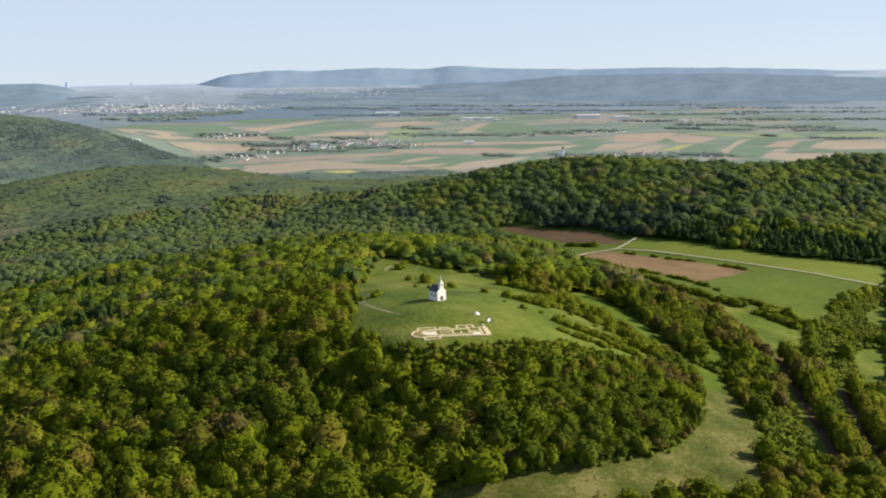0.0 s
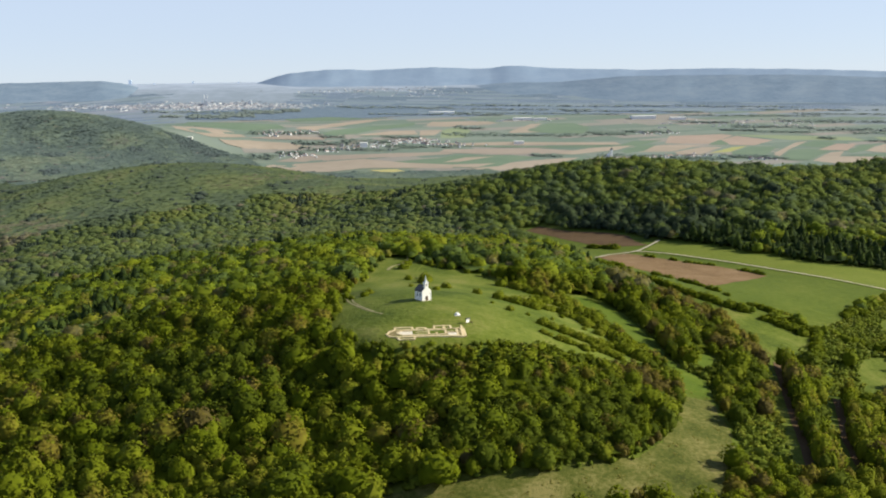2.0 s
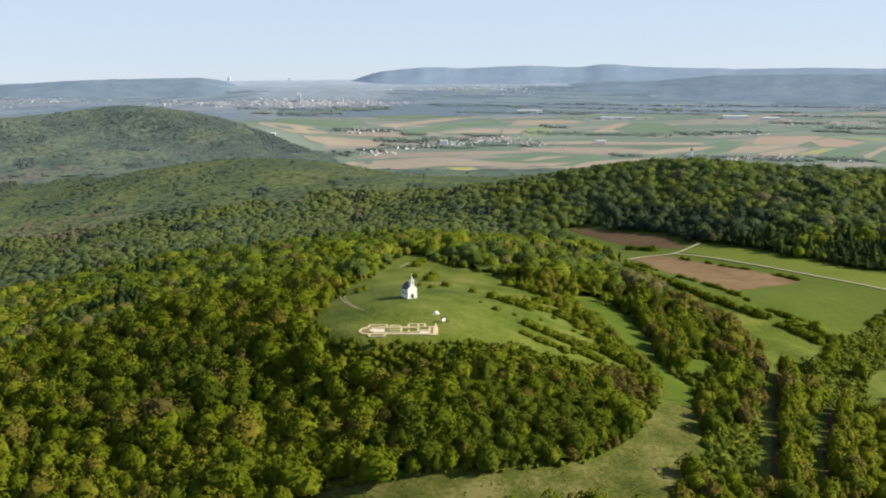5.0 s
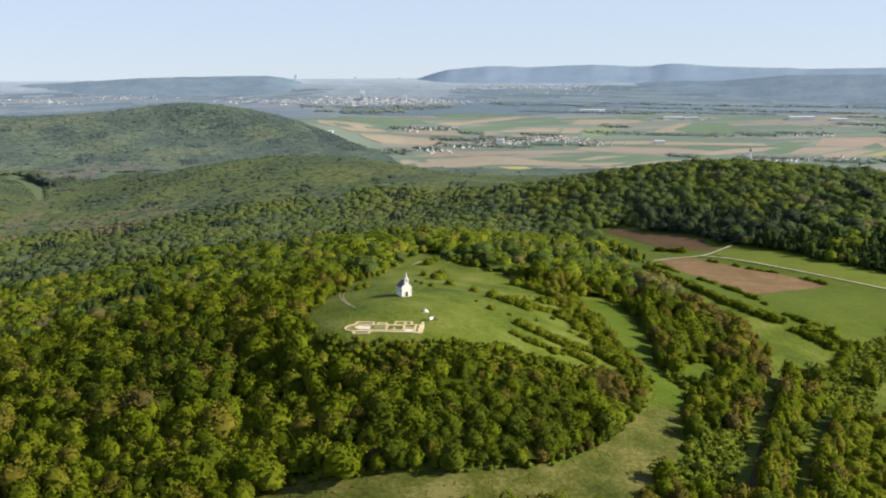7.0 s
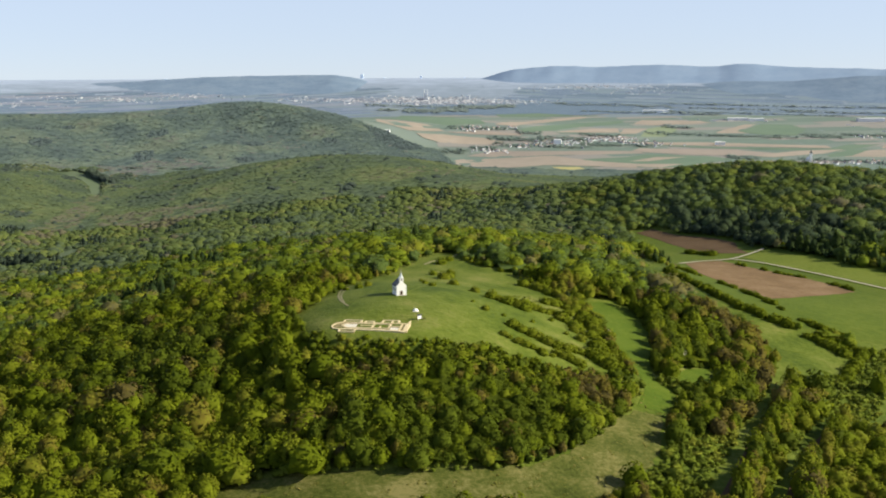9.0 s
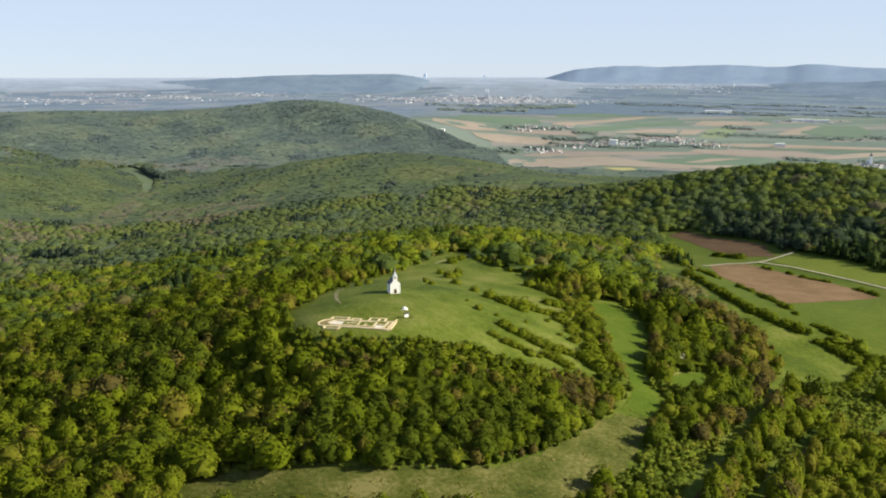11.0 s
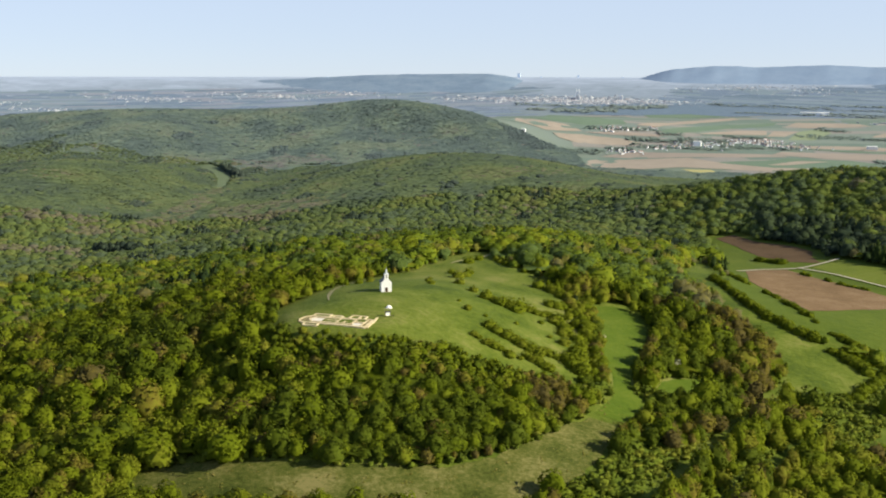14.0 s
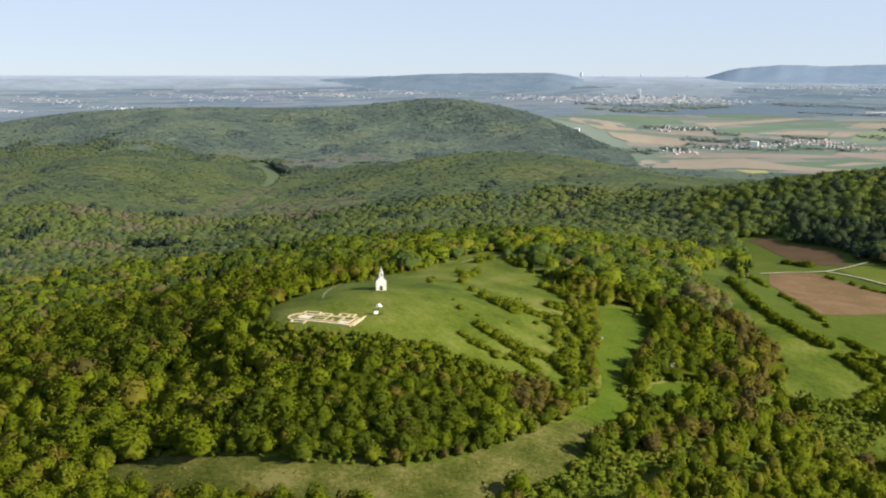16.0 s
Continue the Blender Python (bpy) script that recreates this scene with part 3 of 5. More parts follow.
    plain_field('tan', [(1008, 2152), (1174, 2370), (1222, 2398), (1081, 2224), (975, 2067)])
    plain_field('green', [(974, 2054), (1076, 2210), (1121, 2222), (1150, 2177), (1005, 1997), (965, 2015)])
    plain_field('tan', [(1003, 1984), (1131, 2141), (1170, 2153), (1101, 2052), (1161, 2023), (1269, 1956), (1206, 1870), (1111, 1890), (1018, 1895)])
    plain_field('pink', [(1136, 2199), (1250, 2320), (1292, 2304), (1183, 2164)])
    plain_field('green', [(1168, 2140), (1281, 2275), (1332, 2286), (1235, 2169), (1164, 2111)])
    plain_field('tan', [(1215, 2148), (1343, 2281), (1447, 2201), (1334, 2045), (1236, 2077)])
    plain_field('green', [(1125, 2070), (1198, 2080), (1317, 2022), (1276, 1966), (1178, 2029)])
    plain_field('green', [(1143, 2304), (1244, 2404), (1274, 2360), (1176, 2243)])
    plain_field('crop2', [(1130, 2597), (1209, 2568), (1372, 2469), (1358, 2374), (1200, 2438)])
    plain_field('crop2', [(1421, 2448), (1599, 2411), (1530, 2316), (1394, 2358)])


plain_fields()


def field_strips(name, x0, x1, y0, y1, turn, long, deep, mats, label, lift, seed, keep=lambda x, y: True):
    """Strip fields lying side by side over a stretch of the plain, too many to count."""
    r = np.random.default_rng(seed)
    c, s = math.cos(radians(turn)), math.sin(radians(turn))
    cx, cy, reach = (x0 + x1) / 2, (y0 + y1) / 2, math.hypot(x1 - x0, y1 - y0) / 2
    verts, faces, slots = [], [], []
    v = -reach
    while v < reach:
        d = r.uniform(*deep)
        u = -reach + r.uniform(0, long[0])
        while u < reach:
            w = r.uniform(*long)
            mx, my = cx + (u + w / 2) * c - (v + d / 2) * s, cy + (u + w / 2) * s + (v + d / 2) * c
            if x0 < mx < x1 and y0 < my < y1 and r.random() < 0.93 and keep(mx, my):
                slot, skew, n = int(r.integers(len(mats))), r.uniform(-12, 12), 5
                base = len(verts)
                for j in range(3):
                    for i in range(n):
                        p, q = u + (w - 1.5) * i / (n - 1) + skew * j, v + (d - 1.0) * j / 2
                        x, y = cx + p * c - q * s, cy + p * s + q * c
                        verts.append((x, y, at(x, y) + lift))
                faces += [(base + j * n + i, base + j * n + i + 1, base + j * n + n + i + 1, base + j * n + n + i) for j in range(2) for i in range(n - 1)]
                slots += [slot] * (2 * (n - 1))
            u += w
        v += d
    tagged(new(name, mesh_of(name, verts, faces, mats, True, None, slots)), label, "fields", kind="stuff")


def off_slope(x, y):
    return not (x < -60 and y < 2560) and not (x < 380 and y < 2020)


field_strips("strip_fields", -330, 1650, 1600, 3330, 14, (110, 300), (34, 85), [strip_tan, strip_green, strip_pale, strip_green, strip_pale, strip_tan, strip_green], "patchwork of tan and green strip fields on the plain", 0.22, 81, off_slope)
field_strips("far_strips", -2500, -330, 2850, 4400, 24, (50, 210), (12, 40), [haze_field, haze_crop, haze_crop, haze_soil, haze_woods, haze_woods, haze_deep], "strips of fields and woods on the far plain, haze painted in", 0.3, 82, lambda x, y: 3050 < math.hypot(x, y) < 4250)
field_strips("river_woods", 150, 2300, 3300, 4200, -20, (60, 260), (14, 46), [haze_woods, haze_woods, haze_crop, haze_deep, haze_crop], "woods along the far river, blue-green with painted haze", 0.3, 83, lambda x, y: math.hypot(x, y) > 3420)

# ---- the far hills ----


def hill_range(name, crest, rho, foot, depth, mat, label, rough):
    """A range of hills along a bearing, from a crest (degrees, height) down to its foot."""
    angles = np.arange(crest[0][0], crest[-1][0] + 0.01, 0.15)
    top = np.interp(angles, [c[0] for c in crest], [c[1] for c in crest])
    top = np.convolve(np.pad(top, 3, mode="edge"), np.ones(7) / 7, "valid")
    verts, n = [], 16
    for a, z in zip(angles, top):
        base = min(foot, at((rho - depth) * math.sin(radians(a)), (rho - depth) * math.cos(radians(a))) - 8)
        for j in range(n):
            f = j / (n - 1)
            r = rho - depth * f
            lump = (noise.fractal((a * 0.7 + f * 1.5, f * 1.4, rough + 4), 1.0, 2.0, 4) * 1.8 + abs(noise.noise((a * 0.5 + f * 0.6, f * 0.7, rough))) * -3.0) * math.sin(math.pi * min(1, f + 0.03)) * (z - base) / 110
            h = base + (z - base) * (1 - f) ** 0.9 + lump + (2.2 * noise.noise((a * 1.1, 0, rough)) + 0.9 * noise.noise((a * 4.0, 0, rough))) * (1 - f)
            verts.append((r * math.sin(radians(a)), r * math.cos(radians(a)), h if j < n - 1 else base - 20))
    faces = [(i * n + j, i * n + j + 1, (i + 1) * n + j + 1, (i + 1) * n + j) for i in range(len(angles) - 1) for j in range(n - 1)]
    tagged(new(name, mesh_of(name, verts, faces, [mat], True)), label, "hills", kind="structure")


hill_range("backdrop_hills", [(-1.0, 81), (0.1, 97), (0.9, 116), (1.7, 137), (4.0, 152), (6.3, 146), (9.1, 155), (11.7, 144), (13.2, 158), (15.2, 143), (17.8, 136), (20.1, 130), (23.2, 132), (27.3, 124), (30.8, 112), (34.4, 95)] + [(40, 70)], 4650, 30, 450, hazed_range, "wooded skyline hills with blue haze painted in", 1.0)
hill_range("backdrop_hills", [(4.9, 9), (6.6, 27), (8.4, 50), (10.1, 69), (11.9, 84), (13.0, 90), (15.3, 87), (17.4, 99), (18.8, 107), (23.1, 107), (27.2, 103), (29.4, 96), (30.7, 89), (34.3, 76)] + [(40, 45)], 4350, 5, 500, hazed_hill, "wooded hills beyond the plain, blue-grey with painted haze", 2.0)
hill_range("backdrop_hills", [(-24.3, 44), (-22.9, 48), (-21.5, 62), (-19.5, 89), (-16.6, 100), (-13.4, 114), (-10.8, 117), (-7.1, 120), (-5.9, 104), (-5.1, 82), (-4.5, 62)], 4500, 50, 500, hazed_hill, "long wooded hill beside the town, blue-grey with painted haze", 3.0)
hill_range("backdrop_hills", [(-44, 40)] + [(-34.5, 53), (-32.5, 61), (-29.3, 68), (-26.6, 63), (-23.8, 70), (-20.9, 81), (-19.2, 79), (-17.5, 65), (-15.2, 43)], 4600, 30, 500, hazed_hill, "low rise on the far plain, blue-grey with painted haze", 4.0)

# ---- trees ----


def sphere_tris(detail):
    bm = bmesh.new()
    bmesh.ops.create_icosphere(bm, subdivisions=detail, radius=1.0)
    v = np.array([q.co[:] for q in bm.verts])
    f = np.array([[q.index for q in p.verts] for p in bm.faces])
    bm.free()
    return v, f


ICO_V, ICO_F = sphere_tris(1)
DOME_V, DOME_F = sphere_tris(2)


def crown_shape(seed, leaves, size, pointed=False, rough=0.16, girth=1.0, ball=None, low=0.16, loose=0.26):
    """A crown about 1 wide and 1 high: lobes covered with single leaf sprays, over a closed leafy dome."""
    rng = np.random.default_rng(seed)
    lobes = []
    for i in range(9 if pointed else 18):
        a = rng.uniform(0, 2 * math.pi)
        if pointed:
            h = rng.uniform(0.1, 1.0)
            lobes.append((0.30 * (1 - h) * math.cos(a), 0.30 * (1 - h) * math.sin(a), 0.15 + h * 0.95, 0.26 * (1.1 - h * 0.8)))
        else:
            k = 0.36 * math.sqrt(rng.random())
            lobes.append((k * math.cos(a), k * math.sin(a), 0.40 + 0.44 * math.cos(k * 3.9) + rng.uniform(-0.05, 0.05), rng.uniform(0.11, 0.20)))
    lobes = np.array(lobes)
    pts, nrm = [], []
    while len(pts) < leaves:
        l = lobes[rng.integers(len(lobes))]
        d = rng.normal(size=3)
        d /= np.linalg.norm(d)
        if d[2] < -0.6:
            continue
        p = l[:3] + d * l[3] * rng.uniform(0.9, 1.08)
        if np.any(np.linalg.norm(lobes[:, :3] - p, axis=1) < lobes[:, 3] * 0.86):
            continue
        pts.append(p)
        nrm.append(d)
    for i in range(leaves // 3):          # the flanks
        a, e = rng.uniform(0, 2 * math.pi), rng.uniform(-0.55, 0.35)
        d = np.array((math.cos(a) * math.cos(e), math.sin(a) * math.cos(e), math.sin(e)))
        if pointed:
            h = rng.uniform(0.08, 0.8)
            pts.append((d[0] * 0.31 * (1.05 - h), d[1] * 0.31 * (1.05 - h), h))
        else:
            pts.append(d * (0.39, 0.39, 0.46) * rng.uniform(0.92, 1.1) + (0, 0, 0.40))
        nrm.append(d)
    pts, nrm = np.array(pts), np.array(nrm)
    out = nrm * 0.5 + (pts - (0, 0, 0.35)) * 0.9 + rng.normal(scale=loose, size=nrm.shape)
    out = out + (0, 0, 0.35 if girth > 1.0 else 0.0 if pointed else 0.22)
    out /= np.linalg.norm(out, axis=1)[:, None]
    nrm = nrm + rng.normal(scale=0.3, size=nrm.shape)
    nrm /= np.linalg.norm(nrm, axis=1)[:, None]
    u = np.cross(nrm, rng.normal(size=nrm.shape))
    u /= np.linalg.norm(u, axis=1)[:, None]
    w = np.cross(nrm, u)
    s = size * rng.uniform(0.7, 1.4, len(pts))[:, None]
    tri = np.stack([pts + u * s, pts - u * s * 0.5 + w * s * 0.9, pts - u * s * 0.5 - w * s * 0.9], 1).reshape(-1, 3)
    face = np.arange(len(tri)).reshape(-1, 3)
    out = np.repeat(out, 3, axis=0)
    dome_v, dome_f = ball or (DOME_V, DOME_F)
    bulge = 1 + rng.uniform(-rough, rough, (len(dome_v), 1))
    if pointed:
        dome = dome_v * bulge * (0.27, 0.27, 0.5)
        dome[:, :2] *= np.clip(1.05 - 1.4 * (dome[:, 2:] + 0.1), 0.25, 1.2)
        dome = dome + (0, 0, 0.52)
    else:
        dome = dome_v * bulge * (0.355, 0.355, 0.42) * girth + (0, 0, 0.40)
    keep = np.array([f for f in dome_f if dome[f, 2].mean() > low])
    soft = dome_v + (0, 0, 0.40 if girth == 1.0 else 0.75) + rng.normal(scale=0.12 + 0.4 * (loose - 0.26), size=dome_v.shape)
    soft /= np.linalg.norm(soft, axis=1)[:, None]
    return np.concatenate([tri, dome]), np.concatenate([face, keep + len(tri)]), np.concatenate([out, soft])


def blob_shape(seed, pointed=False):
    """A far crown: one uneven low lump with a broken top."""
    rng = np.random.default_rng(seed)
    v = ICO_V * rng.uniform(0.86, 1.14, (len(ICO_V), 1)) * (0.46, 0.46, 0.29 if not pointed else 0.52)
    v[:, 2] += 0.70 if not pointed else 0.64
    keep = [f for f in ICO_F if v[f, 2].mean() > 0.55]
    out = ICO_V * 0.28 + (0, 0, 0.82) + rng.normal(scale=0.10, size=v.shape)
    for i in range(2):          # loose sprays over the top
        a, k = rng.uniform(0, 6.283), 0.42 * math.sqrt(rng.random())
        p = np.array((k * math.cos(a), k * math.sin(a), 1.0 - 0.9 * k * k + rng.uniform(-0.04, 0.06)))
        keep.append([len(v), len(v) + 1, len(v) + 2])
        v = np.concatenate([v, p + rng.normal(scale=0.09, size=(3, 3)) * (1, 1, 0.5)])
        out = np.concatenate([out, np.repeat([(p[0], p[1], 0.8) + rng.normal(scale=0.25, size=3)], 3, axis=0)])
    return v, np.array(keep), out / np.linalg.norm(out, axis=1)[:, None]


def scatter(rho0, rho1, gap, seed):
    rng = np.random.default_rng(seed)
    reach = min(rho1, 200 + 0.75 * rho1)
    x, y = np.meshgrid(np.arange(-reach, reach, gap), np.arange(rho0 * 0.7, rho1, gap * 0.9))
    x = x + (np.arange(len(x)) % 2)[:, None] * gap / 2
    x, y = (x + rng.uniform(-0.45, 0.45, x.shape) * gap).ravel(), (y + rng.uniform(-0.45, 0.45, y.shape) * gap).ravel()
    rho = np.hypot(x, y)
    ok = (rho >= rho0) & (rho < rho1) & (np.abs(x) < 32 + np.maximum(180 + 0.07 * y, 0.742 * y - 160))
    return x[ok], y[ok]


def waves(x, y, size, seed):
    """A smooth, irregular field between about -1 and 1."""
    rng = np.random.default_rng(seed)
    v = 0
    for i in range(7):
        a, p, k = rng.uniform(0, 6.28), rng.uniform(0, 6.28), rng.uniform(0.6, 2.2) * 6.28 / size
        v = v + np.sin((x * math.cos(a) + y * math.sin(a)) * k + p)
    return v / 3.0


LANES = [[(172, 540), (156, 502), (136, 456), (120, 417), (104, 380)], [(178, 490), (157, 448), (147, 430), (130, 386)]]
GLADES = [[(88, 400), (105, 419), (125, 435), (120, 423), (103, 409), (89, 395)]]
SCRUB = [[(194, 568), (230, 617), (261, 642), (200, 485), (175, 478), (178, 509)], [(86, 418), (108, 443), (127, 448), (117, 420), (100, 386), (73, 378)], [(238, 607), (270, 639), (310, 666), (367, 715), (262, 570), (242, 565), (199, 496), (176, 491), (209, 559)]]
THICKET = [(-55, 468), (-45, 458), (-11, 458), (15, 465), (28, 468), (53, 472), (75, 482), (66, 462), (38, 444), (14, 434), (-20, 427), (-42, 432), (-53, 448)]
YOUNG = [(-34, 376), (8, 380), (35, 389), (51, 402), (63, 418), (75, 438), (86, 461), (80, 476), (38, 446), (8, 434), (-14, 418)]
BELT = [(58, 620), (74, 613), (82, 560), (87, 510), (88, 489), (75, 481), (73, 500), (78, 530), (72, 560), (62, 590)]
SOUTH_PINES = [(52, 476), (80, 480), (91, 466), (80, 441), (66, 436)]
DARK_WOOD = [(100, 625), (82, 645), (78, 700), (100, 755), (124, 738), (150, 655), (180, 585), (160, 530), (132, 462), (108, 470), (104, 500), (112, 545)]
LANE_PINES = [(112, 452), (122, 474), (142, 492), (158, 548), (168, 584), (178, 574), (166, 530), (150, 500), (136, 458), (124, 438), (112, 438)]
PINE_STAND = [(118, 673), (139, 682), (160, 639), (177, 595), (161, 564), (141, 594), (117, 627)]
BUDDING = [[(-486, 1397), (-485, 1325), (-476, 1214)], [(-425, 1331), (-386, 1326), (-336, 1345)], [(-603, 1858), (-562, 1916), (-511, 1949)], [(-576, 1806), (-556, 1862)], [(-352, 1258), (-324, 1299), (-300, 1314)], [(-426, 1299), (-348, 1265)], [(-612, 1135), (-579, 1151), (-540, 1169)], [(-547, 1023), (-480, 1034)], [(-502, 1120), (-477, 1159)], [(-500, 1408), (-523, 1560)]]
CLUMPS = [[(-626, 1822), (-598, 1786), (-562, 1745)], [(-442, 1043), (-408, 1037)]]          # dark conifers beside the dells
FLANK = [(-236, 2425), (-170, 2470), (-118, 2420), (-105, 2356), (-145, 2305), (-195, 2335)]
HILL_WOOD = [(-1900, 1800), (-60, 1940), (-20, 2150), (-60, 2360), (-190, 2440), (-330, 2500), (-500, 2560), (-1900, 2560)]


def edge_of(line, x, y, closed=True):
    """How far a place is from a line."""
    best = np.full(len(x), 1e9)
    for (ax, ay), (bx, by) in zip(line, line[1:] + (line[:1] if closed else [])):
        f = np.clip(((x - ax) * (bx - ax) + (y - ay) * (by - ay)) / ((bx - ax) ** 2 + (by - ay) ** 2 + 1e-9), 0, 1)
        best = np.minimum(best, np.hypot(x - ax - f * (bx - ax), y - ay - f * (by - ay)))
    return best


def wooded(x, y):
    """Whether a tree stands there, and how tall it grows: lower at the edges and on the scrub."""
    ok, grow = np.ones(len(x), bool), np.ones(len(x))
    wave = 2.0 * waves(x, y, 22, 91)
    for poly in CLEARINGS + GLADES:
        d = edge_of(poly, x, y)
        ok &= ~inside(poly, x, y) & (d > (3.0 if poly in (STRIP, RMEADOW) else 1.2) + 0.5 * wave - 2.0 * ((poly is STRIP) & (y < 450)))
        if poly is MEADOW:
            grow = np.minimum(grow, 0.42 + np.clip(d - 1, 0, 13) / 13 * 0.58)
        elif poly is not STRIP:
            grow = np.minimum(grow, 0.6 + np.clip(d - 2, 0, 9) / 9 * 0.4)
    grow = np.where((x > 96) & (y > 495), np.minimum(grow, 0.6 + np.clip(edge_of(STRIP, x, y) - 3, 0, 14) / 14 * 0.4), grow)
    grow = np.where((x > 66) & (y < 500), grow * 0.78, grow)          # lower growth on the old hedge land
    for line in LANES:
        ok &= (edge_of(line, x, y, False) > 4.6) & (edge_of([(a - 5, b) for a, b in line], x, y, False) > 3.4)          # hedged close to the east
    for poly in SCRUB:
        ok &= ~inside(poly, x, y) | (waves(x, y, 26, 77) > 1.5)
    ok &= ~(inside(THICKET, x, y) & ((edge_of(THICKET, x, y) > 5) | (edge_of(MEADOW, x, y) < 22))) & ~inside(BELT, x, y)
    ok &= inside(HILL_WOOD, x, y) | (y < np.interp(x, (-300, -110, -60, 0, 70, 150, 300, 360, 440), (1900, 2230, 2195, 2115, 2055, 2005, 1990, 1990, 1560)) + 14 * waves(x, y, 70, 35))
    return ok, grow


def species(x, y, seed, spread):
    """0 dark pine, 0.5 green leaf, 0.8 fresh yellow-green, 1 brown and budding."""
    rng = np.random.default_rng(seed)
    t = 0.48 + 0.09 * waves(x, y, 170, 5) + 0.04 * waves(x, y, 420, 15) + 0.09 * waves(x, y, 35, 6) + np.where(y > 1250, 0.28, 0.10) * waves(x, y, 190, 19) + rng.normal(scale=spread, size=len(x))
    # DARK_WOOD is tinted darker for its pines and in place of deep shade.
    t = t - np.where((x > 190) & (y > 850) & (y < 1400), 0.02, 0.0) - np.where(inside(DARK_WOOD, x, y), 0.15, 0.0) - np.where((y > 2120) & (x > -520), 0.22, 0.0)
    brown = rng.random(len(x)) < np.where(y > 900, 0.01, 0.07) + np.where(y > 900, np.where(x > 60, 0.03, 0.25), 0.20) * np.clip(waves(x, y, 230, 8) - 0.35, 0, 1.2)
    t = np.where(brown, rng.uniform(0.86, 1.0, len(x)), np.clip(t, 0.24, 0.84))
    for line, reach in zip(BUDDING, (20, 22, 34, 20, 20, 18, 22, 14, 20, 9)):       # bare and budding woods along the dells
        t = np.where((edge_of(line, x, y, False) < reach * (1 + 0.4 * waves(x, y, 60, 44))) & (rng.random(len(x)) < 0.75), rng.uniform(0.9, 1.0, len(x)), t)
    pine = ((x > 200) & (y > 760) & (edge_of(VALLEY[1:10] + VALLEY_EAST[2:7], x, y, False) < 62 + 18 * waves(x, y, 60, 3)) & (rng.random(len(x)) < 0.85)) | ((y > 600) & (rng.random(len(x)) < 0.008 + 0.03 * waves(x, y, 70, 9)))
    pine |= (x > 215) & (y > 850) & (y < 1060) & (rng.random(len(x)) < 0.03 + 0.08 * waves(x, y, 60, 3))
    pine |= (y > 640) & ((x < 100) | (y < 1050)) & (waves(x, y, 150, 17) > 1.05) & (rng.random(len(x)) < 0.8)
    for line, reach in zip(CLUMPS, (13, 14)):
        pine |= edge_of(line, x, y, False) < reach
    pine |= inside(FLANK, x, y) & (rng.random(len(x)) < 0.75)
    stand = (inside(PINE_STAND, x, y) & (rng.random(len(x)) < 0.6)) | (inside(SOUTH_PINES, x, y) & (rng.random(len(x)) < 0.65)) | (inside(LANE_PINES, x, y) & (rng.random(len(x)) < 0.6))
    t = np.where(stand, rng.uniform(0.92, 1.02, len(x)), np.where(pine, rng.uniform(0.0, 0.14, len(x)), t))
    return t, pine


def join_trees(name, x, y, grow, shapes, cones, wide, tall, mat, label, seed, spread=0.18, even=0.16, level=0.5):
    """One mesh out of many crowns, each turned, sized and tinted on its own."""
    rng = np.random.default_rng(seed)
    tint, pine = species(x, y, seed + 1, spread)
    z = ground(x, y)
    pick = np.where(pine, rng.integers(0, len(cones), len(x)) + len(shapes), rng.integers(0, len(shapes), len(x)))
    w = wide * (0.52 + 0.98 * rng.random(len(x)) ** 1.5) * (1 + 0.15 * waves(x, y, 40, 13)) * grow
    w = w * rng.uniform(0.82, 1.2, len(x))
    h = ((1 - level) * w + level * wide * grow) * tall * rng.uniform(1 - even, 1 + even, len(x)) * np.where(pine, 1.18, 1.0)
    w = np.where(pine, w * 0.92, w)
    spin = rng.uniform(0, 6.283, len(x))
    all_v, all_f, all_t, all_n, base = [], [], [], [], 0
    for k, (sv, sf, sn) in enumerate(shapes + cones):
        m = np.where(pick == k)[0]
        if not len(m):
            continue
        c, s = np.cos(spin[m])[:, None], np.sin(spin[m])[:, None]
        vx = (sv[:, 0] * c - sv[:, 1] * s) * w[m][:, None] + x[m][:, None]
        vy = (sv[:, 0] * s + sv[:, 1] * c) * w[m][:, None] + y[m][:, None]
        vz = sv[:, 2] * h[m][:, None] + z[m][:, None]
        all_v.append(np.stack([vx, vy, vz], -1).reshape(-1, 3))
        all_f.append((sf[None] + (np.arange(len(m)) * len(sv))[:, None, None]).reshape(-1, 3) + base)
        all_t.append(np.repeat(tint[m], len(sv)))
        all_n.append(np.stack([sn[:, 0] * c - sn[:, 1] * s, sn[:, 0] * s + sn[:, 1] * c, np.broadcast_to(sn[:, 2], (len(m), len(sn)))], -1).reshape(-1, 3))
        base += len(m) * len(sv)
    me = mesh_of(name, np.concatenate(all_v), np.concatenate(all_f), [mat], False, np.concatenate(all_t), None, np.concatenate(all_n))
    return tagged(new(name, me), label, "forest", kind="stuff")


near_shapes = [crown_shape(100 + i, 165, 0.050) for i in range(12)]
near_cones = [crown_shape(120 + i, 160, 0.050, True) for i in range(3)]
mid_shapes = [crown_shape(140 + i, 64, 0.062, rough=0.12, girth=1.08) for i in range(10)]
mid_cones = [crown_shape(160 + i, 34, 0.07, True, ball=(ICO_V, ICO_F)) for i in range(3)]
upper_shapes = [crown_shape(200 + i, 22, 0.060, rough=0.15, girth=1.15, low=0.34) for i in range(8)]
scrub_shapes = [crown_shape(220 + i, 24, 0.10, rough=0.3, loose=0.5, ball=(ICO_V, ICO_F)) for i in range(6)]
far_shapes = [blob_shape(180 + i) for i in range(8)]
far_cones = [blob_shape(190 + i, True) for i in range(3)]


